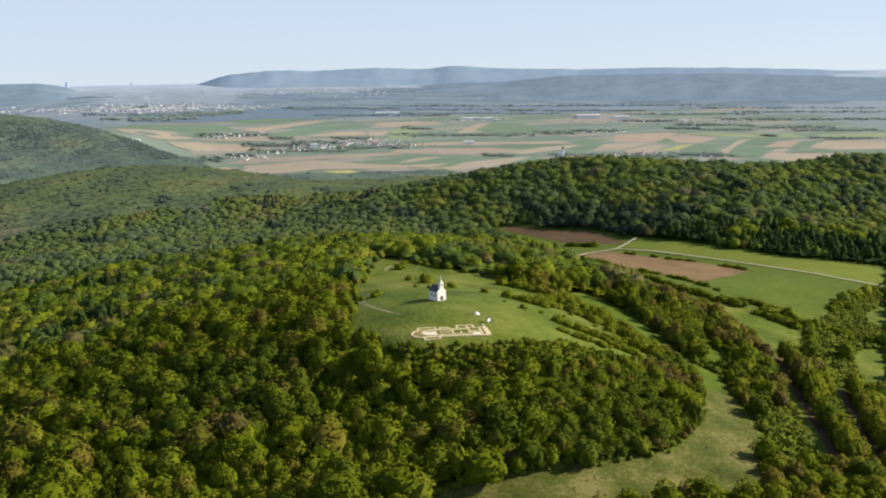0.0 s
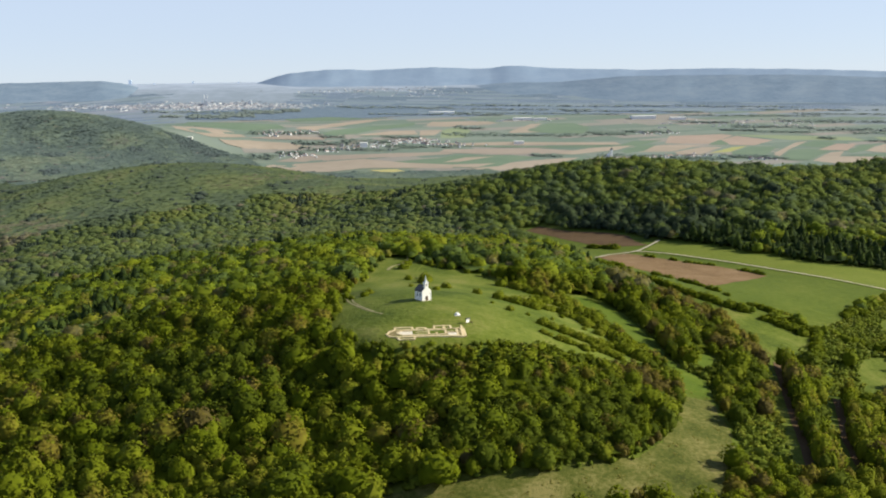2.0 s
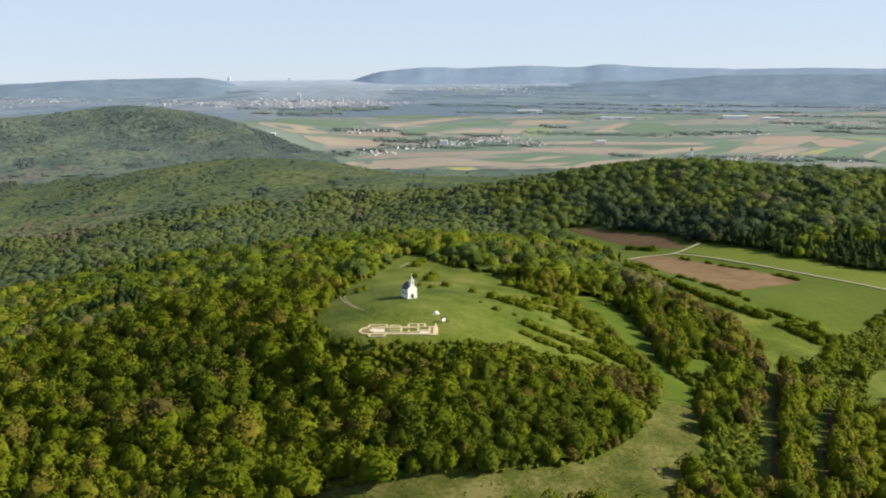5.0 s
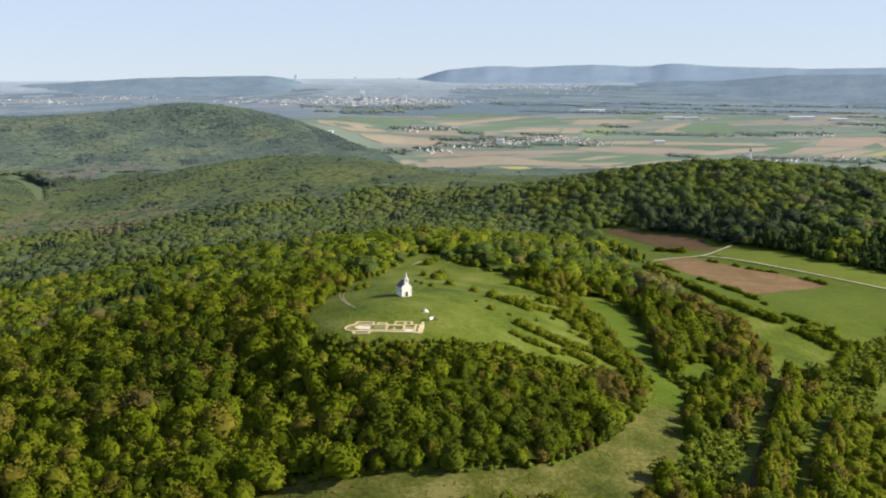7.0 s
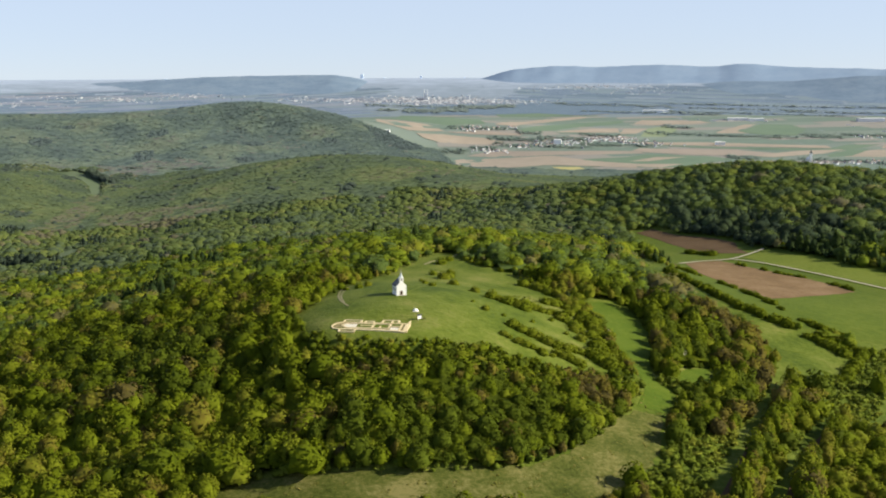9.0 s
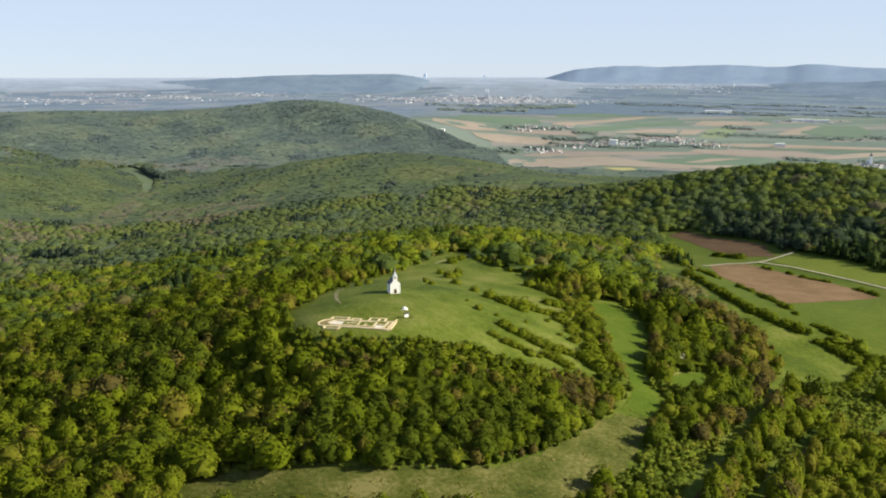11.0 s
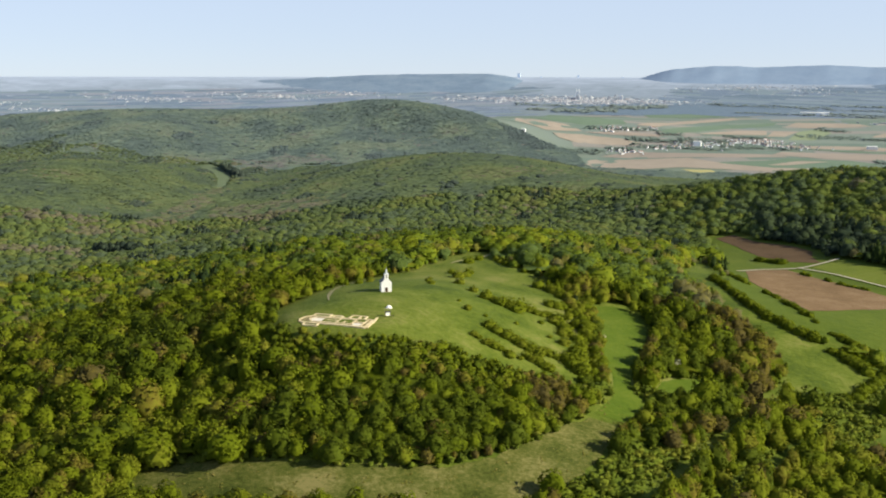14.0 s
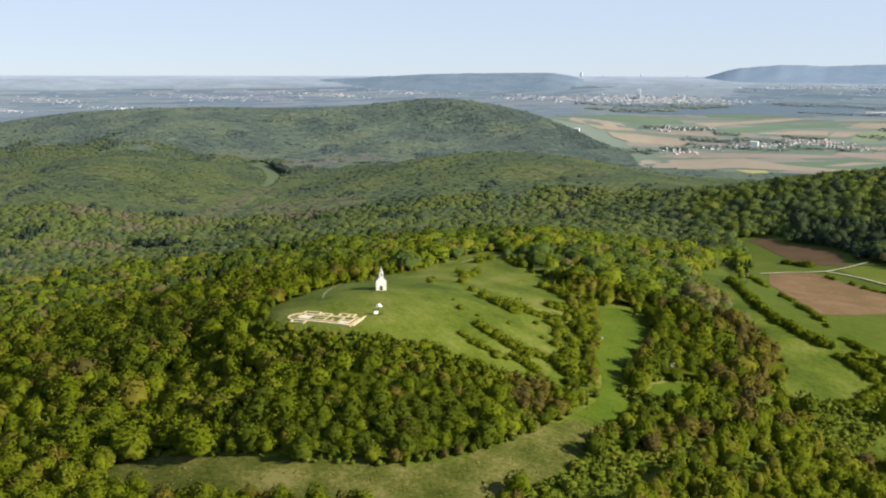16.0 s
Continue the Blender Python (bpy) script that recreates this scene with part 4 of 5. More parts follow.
def band(rho0, rho1, gap, seed, ragged):
    """Trees between two distances from the origin, under the camera's mid-path, the bounds broken so that the bands
    grow into each other.
    """
    x, y = scatter(rho0 - ragged, rho1 + ragged, gap, seed)
    wobble = ragged * 0.6 * waves(x, y, 120, 33)
    rho = np.hypot(x, y) + np.clip(wobble, -ragged, ragged)
    ok, grow = wooded(x, y)
    ok &= (rho >= rho0) & (rho < rho1)
    return x[ok], y[ok], grow[ok]


nx, ny, ngrow = band(330, 640, 6.5, 11, 30)
kept = ~inside(YOUNG, nx, ny) | (np.random.default_rng(52).random(len(nx)) < 0.45)
nx, ny, ngrow = nx[kept], ny[kept], ngrow[kept] * np.where(inside(YOUNG, nx[kept], ny[kept]), 0.85, 1.0)
tx, ty = scatter(360, 500, 4.4, 53)
ok = inside(YOUNG, tx, ty) & ~inside(MEADOW, tx, ty) & ~inside(STRIP, tx, ty) & (edge_of(STRIP, tx, ty) > 2)
join_trees("young_wood", tx[ok], ty[ok], np.ones(ok.sum()), near_shapes, near_cones, 6.3, 0.95, leaf, "dense young wood in mixed spring greens", 54)
single = (ny < 425) & (np.abs(nx - 20) < 140)
order = np.where(single)[0][:300]
single = np.zeros(len(nx), bool)
single[order] = True
join_trees("near_forest", nx[~single], ny[~single], ngrow[~single], near_shapes, near_cones, 10.2, 0.96, leaf, "mixed spring forest in fresh green and brown", 21, 0.16, even=0.22)
mx, my, grow = band(640, 940, 7.6, 12, 30)
join_trees("middle_forest", mx, my, grow, mid_shapes, mid_cones, 11.6, 0.78, leaf_mid, "dense spring forest over rolling hills", 22, 0.15)
mx, my, grow = band(940, 1330, 7.4, 18, 30)
ridge = (mx > 110) & (my < 1190)
join_trees("ridge_forest", mx[ridge], my[ridge], grow[ridge], mid_shapes, mid_shapes[:4] + mid_cones[:1], 12.4, 0.70, leaf_ridge_hazed, "dense mixed forest on the ridge behind the fields", 41, 0.13, 0.16)
mx, my, grow = mx[~ridge], my[~ridge], grow[~ridge]
join_trees("upper_forest", mx, my, grow, upper_shapes, mid_cones, 10.6, 0.68, leaf_upper_hazed, "dense spring forest with dark conifers along the ridge", 25, 0.12, 0.08, 0.7)
fx, fy, grow = band(1330, 2600, 6.5, 13, 30)
hill = fy > 1850 + 40 * waves(fx, fy, 140, 34)
join_trees("far_forest", fx[~hill], fy[~hill], grow[~hill], far_shapes, far_cones, 9.8, 0.58, leaf_far_hazed, "distant forest canopy across valleys and ridges", 23, 0.075, 0.03, 0.92)
join_trees("hill_forest", fx[hill], fy[hill], grow[hill], far_shapes, far_cones, 9.6, 0.50, leaf_hill_hazed, "wooded hill above the plain, pale haze painted into its leaves", 24, 0.06, 0.03, 0.95)

# tall dark conifers beside the two dells
for line, reach, mat in ((CLUMPS[0], 8, leaf_far_hazed), (CLUMPS[1], 10, leaf_upper_hazed)):
    tx, ty = scatter(900, 1960, 3.6, 37)
    ok = edge_of(line, tx, ty, False) < reach
    join_trees("conifer_clump", tx[ok], ty[ok], np.ones(ok.sum()), mid_shapes, mid_shapes, 7.0, 1.25, mat, "clump of tall dark conifers beside a dell", 38)

# leaf-coloured sheets added under the crowns, closing the gaps and lightening their dark


def gap_sheet(name, rho0, rho1, step, rise, mat, label):
    half = 0.742 * rho1
    xs, ys = np.arange(-half, half, step), np.arange(rho0 * 0.62, min(rho1, 2560), step)
    x, y = (v.ravel() for v in np.meshgrid(xs, ys))
    jitter = np.random.default_rng(71)
    x, y = x + jitter.uniform(-0.3, 0.3, len(x)) * step, y + jitter.uniform(-0.3, 0.3, len(y)) * step
    rho = np.hypot(x, y) + np.clip(18 * waves(x, y, 120, 33), -30, 30)
    ok, grow = wooded(x, y)
    ok &= (rho >= rho0 - step) & (rho < rho1 + step) & (np.abs(x) < 32 + np.maximum(180 + 0.07 * y, 0.742 * y - 160))
    z = ground(x, y) + rise * grow * jitter.uniform(0.9, 1.1, len(x))
    n = len(xs)
    cell = (np.arange(len(ys) - 1)[:, None] * n + np.arange(n - 1)[None]).ravel()
    quad = np.stack([cell, cell + 1, cell + n + 1, cell + n], -1)
    quad = quad[ok[quad].all(axis=1)]
    used, index = np.unique(quad, return_inverse=True)
    tint = species(x, y, 5, 0.05)[0]
    up = np.column_stack([jitter.normal(0, 0.2, (len(x), 2)), np.ones(len(x))])
    tagged(new(name, mesh_of(name, np.stack([x, y, z], -1)[used], index.reshape(-1, 4), [mat], True, tint[used], None, up[used])), label, "forest", kind="stuff")


gap_sheet("near_understorey", 330, 640, 6.0, 3.3, leaf, "leafy sheet added under the near forest to lighten gaps")
gap_sheet("middle_understorey", 640, 940, 7.0, 4.2, leaf_mid, "leafy sheet added under the rolling forest to lighten gaps")
gap_sheet("upper_understorey", 940, 1330, 6.5, 4.0, leaf_upper_hazed, "leafy sheet added under the ridge forest to lighten gaps")
gap_sheet("far_understorey", 1330, 1870, 6.5, 5.05, leaf_far_hazed, "leafy sheet added under the distant forest to lighten gaps")
gap_sheet("hill_understorey", 1870, 2600, 7.0, 4.35, leaf_hill_hazed, "leafy sheet added under the hill forest to lighten gaps")

# young trees below the old foundations
tx, ty = scatter(360, 560, 3.0, 15)
ok = inside(THICKET, tx, ty) & ~inside(MEADOW, tx, ty)
join_trees("thicket", tx[ok], ty[ok], np.clip(0.74 + edge_of(MEADOW, tx[ok], ty[ok]) / 60, 0.7, 1.25), scrub_shapes, scrub_shapes, 5.6, 0.78, leaf, "low dense thicket of young trees below the meadow", 27)

# shrubs of the belt between the two meadows
tx, ty = scatter(440, 640, 3.7, 16)
ok = inside(BELT, tx, ty) & ~inside(MEADOW, tx, ty) & ~inside(STRIP, tx, ty)
join_trees("shrub_belt", tx[ok], ty[ok], np.ones(ok.sum()), near_shapes, near_cones, 5.6, 0.72, leaf, "belt of dense green shrubs between two meadows", 28)
tx, ty = scatter(330, 600, 3.4, 19)
far_in = edge_of(STRIP, tx, ty)
ok = ~inside(STRIP, tx, ty) & ~inside(MEADOW, tx, ty) & ~inside(BELT, tx, ty) & (far_in > 0.6) & (far_in < 10) & (np.random.default_rng(20).random(len(tx)) < 0.8)
join_trees("edge_bushes", tx[ok], ty[ok], 0.7 + far_in[ok] / 20, scrub_shapes, scrub_shapes[:1], 4.8, 0.72, leaf_scrub, "dense bushes along the foot of the forest edge", 34)
tx, ty = scatter(330, 490, 1.5, 17)
ok = inside(STRIP, tx, ty) & (ty < 476) & (waves(tx, ty, 9, 41) > 0.55)
join_trees("grass_tufts", tx[ok], ty[ok], np.ones(ok.sum()), upper_shapes, upper_shapes[:1], 1.1, 0.26, dry_tuft, "tussocks and low seedlings in the rough grass", 29)

# thorny scrub filling the old hedges
sx, sy = scatter(360, 860, 2.7, 14)
ok = (((sx > 92) & (sx < 330) & (sy < 560)) | inside(SCRUB[2], sx, sy)) & (np.random.default_rng(3).random(len(sx)) < 0.95)
for poly in CLEARINGS:
    ok &= ~inside(poly, sx, sy) & (edge_of(poly, sx, sy) > 1.5)
for line in LANES:
    ok &= (edge_of(line, sx, sy, False) > 3.6) & (edge_of([(a - 4, b) for a, b in line], sx, sy, False) > 3.2)
join_trees("scrub", sx[ok], sy[ok], 0.85 + 0.2 * waves(sx[ok], sy[ok], 24, 43), scrub_shapes, scrub_shapes[:1], 4.3, 0.60, leaf_scrub, "low light-green scrub between old hedges", 26)

# Bare track drawn wider in dark earth, painting the hedge's shade onto the floor.
for line in LANES:
    ribbon("lane", line, 4.2, dark_earth, "bare earth of a sunken lane, widened dark to paint hedge shade", "lane", 0.2)

# the rows of trees that line the two sunken lanes
hx, hy = [], []
for line in LANES:
    for (ax, ay), (bx, by) in zip(line, line[1:]):
        d = math.hypot(bx - ax, by - ay)
        for k in range(int(d / 4.2)):
            for side in (3.4, 6.6):
                hx.append(ax + (bx - ax) * k * 4.2 / d + (by - ay) / d * -side)
                hy.append(ay + (by - ay) * k * 4.2 / d + (bx - ax) / d * side)
hx, hy = np.array(hx), np.array(hy)
hx, hy = hx + np.random.default_rng(8).normal(0, 0.8, len(hx)), hy + np.random.default_rng(9).normal(0, 0.8, len(hx))
ok = ~inside(RMEADOW, hx, hy) & ~inside(STRIP, hx, hy)
join_trees("lane_hedge", hx[ok], hy[ok], np.ones(ok.sum()), near_shapes, near_cones, 6.6, 1.55, leaf, "rows of trees lining a sunken lane", 30)

tx, ty = scatter(440, 660, 4.2, 39)
ok = (edge_of([(108, 612), (114, 580), (112, 545), (105, 512)], tx, ty, False) < 4.5) & ~inside(STRIP, tx, ty)
join_trees("wood_edge", tx[ok], ty[ok], np.ones(ok.sum()), near_shapes, near_cones, 6.8, 1.3, leaf, "dense leafy edge of the wood beside the grass strip", 40)

# single trees along the nearest forest edge


def tree_meshes(i, pine):
    v, f, n = crown_shape(300 + i, 430, 0.040, pine)
    crown = mesh_of("crown", v * (11, 11, 11), f, [leaf], False, np.full(len(v), (0.10 if pine else (0.38, 0.5, 0.62, 0.72, 0.92, 0.55)[i % 6])), None, n)
    bm = bmesh.new()
    bmesh.ops.create_cone(bm, cap_ends=True, segments=7, radius1=0.28, radius2=0.09, depth=6.0, matrix=Matrix.Translation((0, 0, 2.8)))
    for k in range(4):
        a = k * 1.6 + i
        bmesh.ops.create_cone(bm, cap_ends=True, segments=5, radius1=0.11, radius2=0.04, depth=3.0, matrix=pose(math.cos(a) * 0.8, math.sin(a) * 0.8, 4.6, 0, 35, math.degrees(a)))
    trunk = bpy.data.meshes.new("trunk")
    bm.to_mesh(trunk)
    bm.free()
    trunk.materials.append(bark)
    return crown, trunk


KINDS = [tree_meshes(i, False) for i in range(12)]
rng = np.random.default_rng(31)
labels = ["olive-green broadleaf tree at the forest edge", "green broadleaf tree at the forest edge", "fresh green broadleaf tree in spring leaf", "yellow-green broadleaf tree in spring leaf", "brownish budding tree at the forest edge", "green broadleaf tree with loose crown"]
for x, y, g in zip(nx[single], ny[single], ngrow[single]):
    i = int(rng.integers(0, 12))
    s = float(rng.uniform(0.66, 1.18) * g)
    tree = new("tree")
    tree.matrix_world = pose(x, y, at(x, y) - 0.2, 0, 0, float(rng.uniform(0, 360))) @ Matrix.Diagonal((s, s, s * float(rng.uniform(0.85, 1.1)), 1))
    for name, me in zip(("crown", "trunk"), KINDS[i]):
        new(name, me).parent = tree
    tagged(tree, labels[i % 6], "tree", "trees of the near forest edge")

# bushes on the meadows and in the hedges


def bush_mesh(i):
    v, f, n = crown_shape(400 + i, 120, 0.060, loose=0.4)
    v = (v - (0, 0, 0.32)) * (1.25, 1.25, 1.0)
    return mesh_of("bush", v, f, [leaf], False, np.full(len(v), (0.34, 0.42, 0.48, 0.52, 0.38, 0.50, 0.60, 0.66, 0.56, 0.72)[i]), None, n)


BUSHES = [bush_mesh(i) for i in range(10)]          # five dark ones for the farm hedges, five lighter


def bush(x, y, size, label, group, flat=1.0):
    ob = new("hedge_shrub" if "hedge" in label else "bush", BUSHES[int(rng.integers(0, 5)) + (0 if "farm" in label else 5)])
    ob.matrix_world = pose(x, y, at(x, y), 0, 0, float(rng.uniform(0, 360))) @ Matrix.Diagonal((size, size, size * flat * float(rng.uniform(0.8, 1.1)), 1))
    tagged(ob, label, "bush", group)


def blossoming(x, y, size):
    v, f, n = crown_shape(500, 110, 0.075)
    me = bpy.data.meshes.get("blossom_bush") or mesh_of("blossom_bush", (v - (0, 0, 0.32)) * (1.2, 1.2, 1.0), f, [blossom], False, None, None, n)
    ob = new("blossoming_bush", me)
    ob.matrix_world = pose(x, y, at(x, y), 0, 0, float(rng.uniform(0, 360))) @ Matrix.Scale(size, 4)
    tagged(ob, "shrub in creamy white blossom at the forest edge", "bush", "blossoming bushes")


def hedge(a, b, gap, size, spread, label, group, flat=1.0):
    n = max(1, int(math.hypot(b[0] - a[0], b[1] - a[1]) / gap))
    for i in range(n + 1):
        f = i / n
        bush(a[0] + (b[0] - a[0]) * f + float(rng.normal(0, spread)), a[1] + (b[1] - a[1]) * f + float(rng.normal(0, spread)), size * float(rng.uniform(0.65, 1.3)), label, group, flat)


for x, y, size in ((-2, 627, 7.8), (-6.2, 569.3, 4.1), (-10.9, 583.2, 3.6), (4.3, 594.9, 6.2), (-51, 564.7, 3.5), (-44.3, 565.4, 4.7), (-40.5, 573.8, 4.2), (-5.6, 681.7, 7.7), (1.3, 635, 5.3), (-1, 694, 6), (10, 695, 5.4), (1, 645, 6.2), (-9, 642, 5), (18, 682, 6.4), (25, 678, 5.2), (-14, 604, 3), (-28, 682, 5), (-36, 668, 5.8), (31, 665, 4.6), (13, 688, 4.4), (16, 570, 5.6), (21, 522, 4.3), (30, 521, 2.6), (44, 527, 2.4), (54, 544, 3.2), (15, 533, 2.3), (71, 590, 6.1), (65, 537, 5.5), (67, 524, 6.5), (60, 526, 3), (37, 556, 7.8), (42, 557, 8.6), (46, 560, 7.4), (33, 558, 6)):
    bush(x, y, size, "rounded green bush on the open meadow", "bushes on the meadow")
blossoming(55.7, 420.1, 3.6)
blossoming(58.3, 417.8, 3.0)
blossoming(53.6, 415.4, 2.7)
blossoming(119.1, 547.1, 9.0)
blossoming(44.0, 415.5, 3.5)
blossoming(46.5, 415.0, 3.0)
blossoming(39.0, 408.5, 2.7)
blossoming(19.0, 396.0, 1.9)
blossoming(53.0, 431.0, 3.2)
blossoming(80.0, 548.7, 2.8)
blossoming(77.7, 561.1, 2.6)
blossoming(84.4, 559.0, 2.3)
blossoming(35.1, 410.9, 2.7)
blossoming(37.7, 406.6, 2.3)
blossoming(61.3, 438.7, 2.8)
blossoming(14.9, 410.0, 2.4)
hedge((34, 508), (56, 499), 1.3, 5.6, 0.9, "low dense green shrub in a meadow hedge row", "shrubs of the meadow rows", 0.8)
hedge((57, 501), (65, 503), 1.6, 4.6, 0.9, "low dense green shrub in a meadow hedge row", "shrubs of the meadow rows", 0.8)
hedge((30, 490), (50, 485), 1.3, 4.8, 0.7, "low dense green shrub in a meadow hedge row", "shrubs of the meadow rows", 0.75)
hedge((25, 559), (41, 549), 1.6, 6.0, 0.9, "low dense green shrub in a meadow hedge row", "shrubs of the meadow rows", 0.85)
hedge((53, 590), (66, 588), 2.0, 5.6, 1.0, "low dense green shrub in a meadow hedge row", "shrubs of the meadow rows", 0.85)
hedge((49, 559), (58, 565), 1.6, 4.4, 0.7, "low dense green shrub in a meadow hedge row", "shrubs of the meadow rows", 0.8)
hedge((59, 559), (76, 532), 1.9, 6.2, 1.1, "dense green shrub at the edge of the meadow", "shrubs of the meadow edge", 0.85)
hedge((68, 566), (82, 543), 2.0, 6.4, 1.2, "dense green shrub at the edge of the meadow", "shrubs of the meadow edge", 0.9)
hedge((69, 506), (81, 494), 1.8, 6.8, 1.1, "dense green shrub at the edge of the meadow", "shrubs of the meadow edge", 0.95)
hedge((73, 524), (75, 496), 2.0, 7.4, 1.3, "dense green shrub at the edge of the meadow", "shrubs of the meadow edge", 1.0)
hedge((81, 522), (87, 501), 2.0, 6.8, 1.1, "dense green shrub at the edge of the meadow", "shrubs of the meadow edge", 0.9)
hedge((53, 491), (64, 486), 1.5, 5.4, 0.8, "low dense green shrub in a meadow hedge row", "shrubs of the meadow rows", 0.85)
hedge((47, 628), (68, 611), 2.4, 6.0, 1.5, "low dense green shrub in a meadow hedge row", "shrubs of the meadow edge")
hedge((146, 752), (160, 682), 2.2, 5.8, 0.9, "dark green hedge shrub between farm fields", "shrubs of the field hedges", 1.0)
hedge((160, 680), (173, 649), 2.0, 6.2, 1.0, "dark green hedge shrub between farm fields", "shrubs of the field hedges", 1.0)
hedge((173, 649), (197, 626), 2.0, 6.4, 1.0, "dark green hedge shrub between farm fields", "shrubs of the field hedges", 1.0)
hedge((160, 788), (168, 755), 2.6, 4.2, 0.7, "dark green hedge shrub between farm fields", "shrubs of the field hedges", 0.9)
hedge((177, 730), (184, 713), 2.8, 4.0, 0.6, "dark green hedge shrub between farm fields", "shrubs of the field hedges", 0.9)
hedge((186, 700), (197, 668), 2.4, 4.6, 0.7, "dark green hedge shrub between farm fields", "shrubs of the field hedges", 0.9)
hedge((198, 660), (199, 657), 2.4, 3.0, 0.4, "dark green hedge shrub between farm fields", "shrubs of the field hedges", 1.0)
hedge((206, 642), (216, 630), 1.8, 4.8, 0.6, "dark green hedge shrub between farm fields", "shrubs of the field hedges", 0.9)
hedge((216, 630), (228, 620), 1.8, 5.0, 0.6, "dark green hedge shrub between farm fields", "shrubs of the field hedges", 0.9)
hedge((186, 893), (204, 878), 2.2, 7.2, 0.9, "dark green hedge shrub between farm fields", "shrubs of the field hedges", 0.8)
hedge((214, 833), (216, 829), 2.0, 4.0, 0.5, "dark green hedge shrub between farm fields", "shrubs of the field hedges", 1.0)
hedge((227, 817), (229, 812), 2.2, 3.8, 0.5, "dark green hedge shrub between farm fields", "shrubs of the field hedges", 1.0)
hedge((233, 805), (251, 789), 2.6, 4.2, 0.6, "dark green hedge shrub between farm fields", "shrubs of the field hedges", 0.85)
hedge((263, 772), (273, 754), 2.2, 4.8, 0.7, "dark green hedge shrub between farm fields", "shrubs of the field hedges", 0.9)
hedge((202, 616), (210, 607), 1.6, 5.6, 0.9, "dark green hedge shrub between farm fields", "shrubs of the field hedges", 1.0)
hedge((210, 607), (217, 597), 1.8, 6.6, 1.1, "dark green hedge shrub between farm fields", "shrubs of the field hedges", 1.0)
hedge((209, 621), (223, 609), 2.2, 6.2, 0.9, "dark green hedge shrub between farm fields", "shrubs of the field hedges")
hedge((223, 609), (231, 604), 2.2, 6.2, 0.9, "dark green hedge shrub between farm fields", "shrubs of the field hedges")
hedge((231, 604), (217, 578), 2.2, 6.2, 0.9, "dark green hedge shrub between farm fields", "shrubs of the field hedges")
hedge((217, 578), (203, 553), 2.2, 6.2, 0.9, "dark green hedge shrub between farm fields", "shrubs of the field hedges")
hedge((268, 636), (298, 662), 3.0, 6.4, 2.0, "dark green hedge shrub between farm fields", "shrubs of the eastern hedge")
hedge((298, 662), (344, 694), 3.0, 6.4, 2.0, "dark green hedge shrub between farm fields", "shrubs of the eastern hedge")
hedge((237, 599), (251, 586), 3.0, 5.8, 1.6, "dark green hedge shrub between farm fields", "shrubs of the eastern hedge")
hedge((251, 586), (264, 574), 3.0, 5.8, 1.6, "dark green hedge shrub between farm fields", "shrubs of the eastern hedge")

# ---- the chapel on the hill ----


def gable(bm, w, y0, y1, z0, eaves, apex):
    """A block with a gabled top, w wide, from y0 to y1."""
    prof = [(-w / 2, z0), (w / 2, z0), (w / 2, eaves), (0, apex), (-w / 2, eaves)]
    f = [bm.verts.new((x, y0, z)) for x, z in prof]
    b = [bm.verts.new((x, y1, z)) for x, z in prof]
    bm.faces.new(f)
    bm.faces.new(b[::-1])
    for i in range(5):
        j = (i + 1) % 5
        bm.faces.new((f[j], f[i], b[i], b[j]))
    return bm


def arch(w, h, y0, y1):
    """An arched panel standing on z = 0."""
    bm = bmesh.new()
    prof = [(-w / 2, 0), (w / 2, 0)] + [(w / 2 * math.cos(a), h - w / 2 + w / 2 * math.sin(a)) for a in np.linspace(0, math.pi, 9)]
    f = [bm.verts.new((x, y0, z)) for x, z in prof]
    b = [bm.verts.new((x, y1, z)) for x, z in prof]
    bm.faces.new(f)
    bm.faces.new(b[::-1])
    for i in range(len(f)):
        j = (i + 1) % len(f)
        bm.faces.new((f[j], f[i], b[i], b[j]))
    bmesh.ops.recalc_face_normals(bm, faces=bm.faces[:])
    return bm


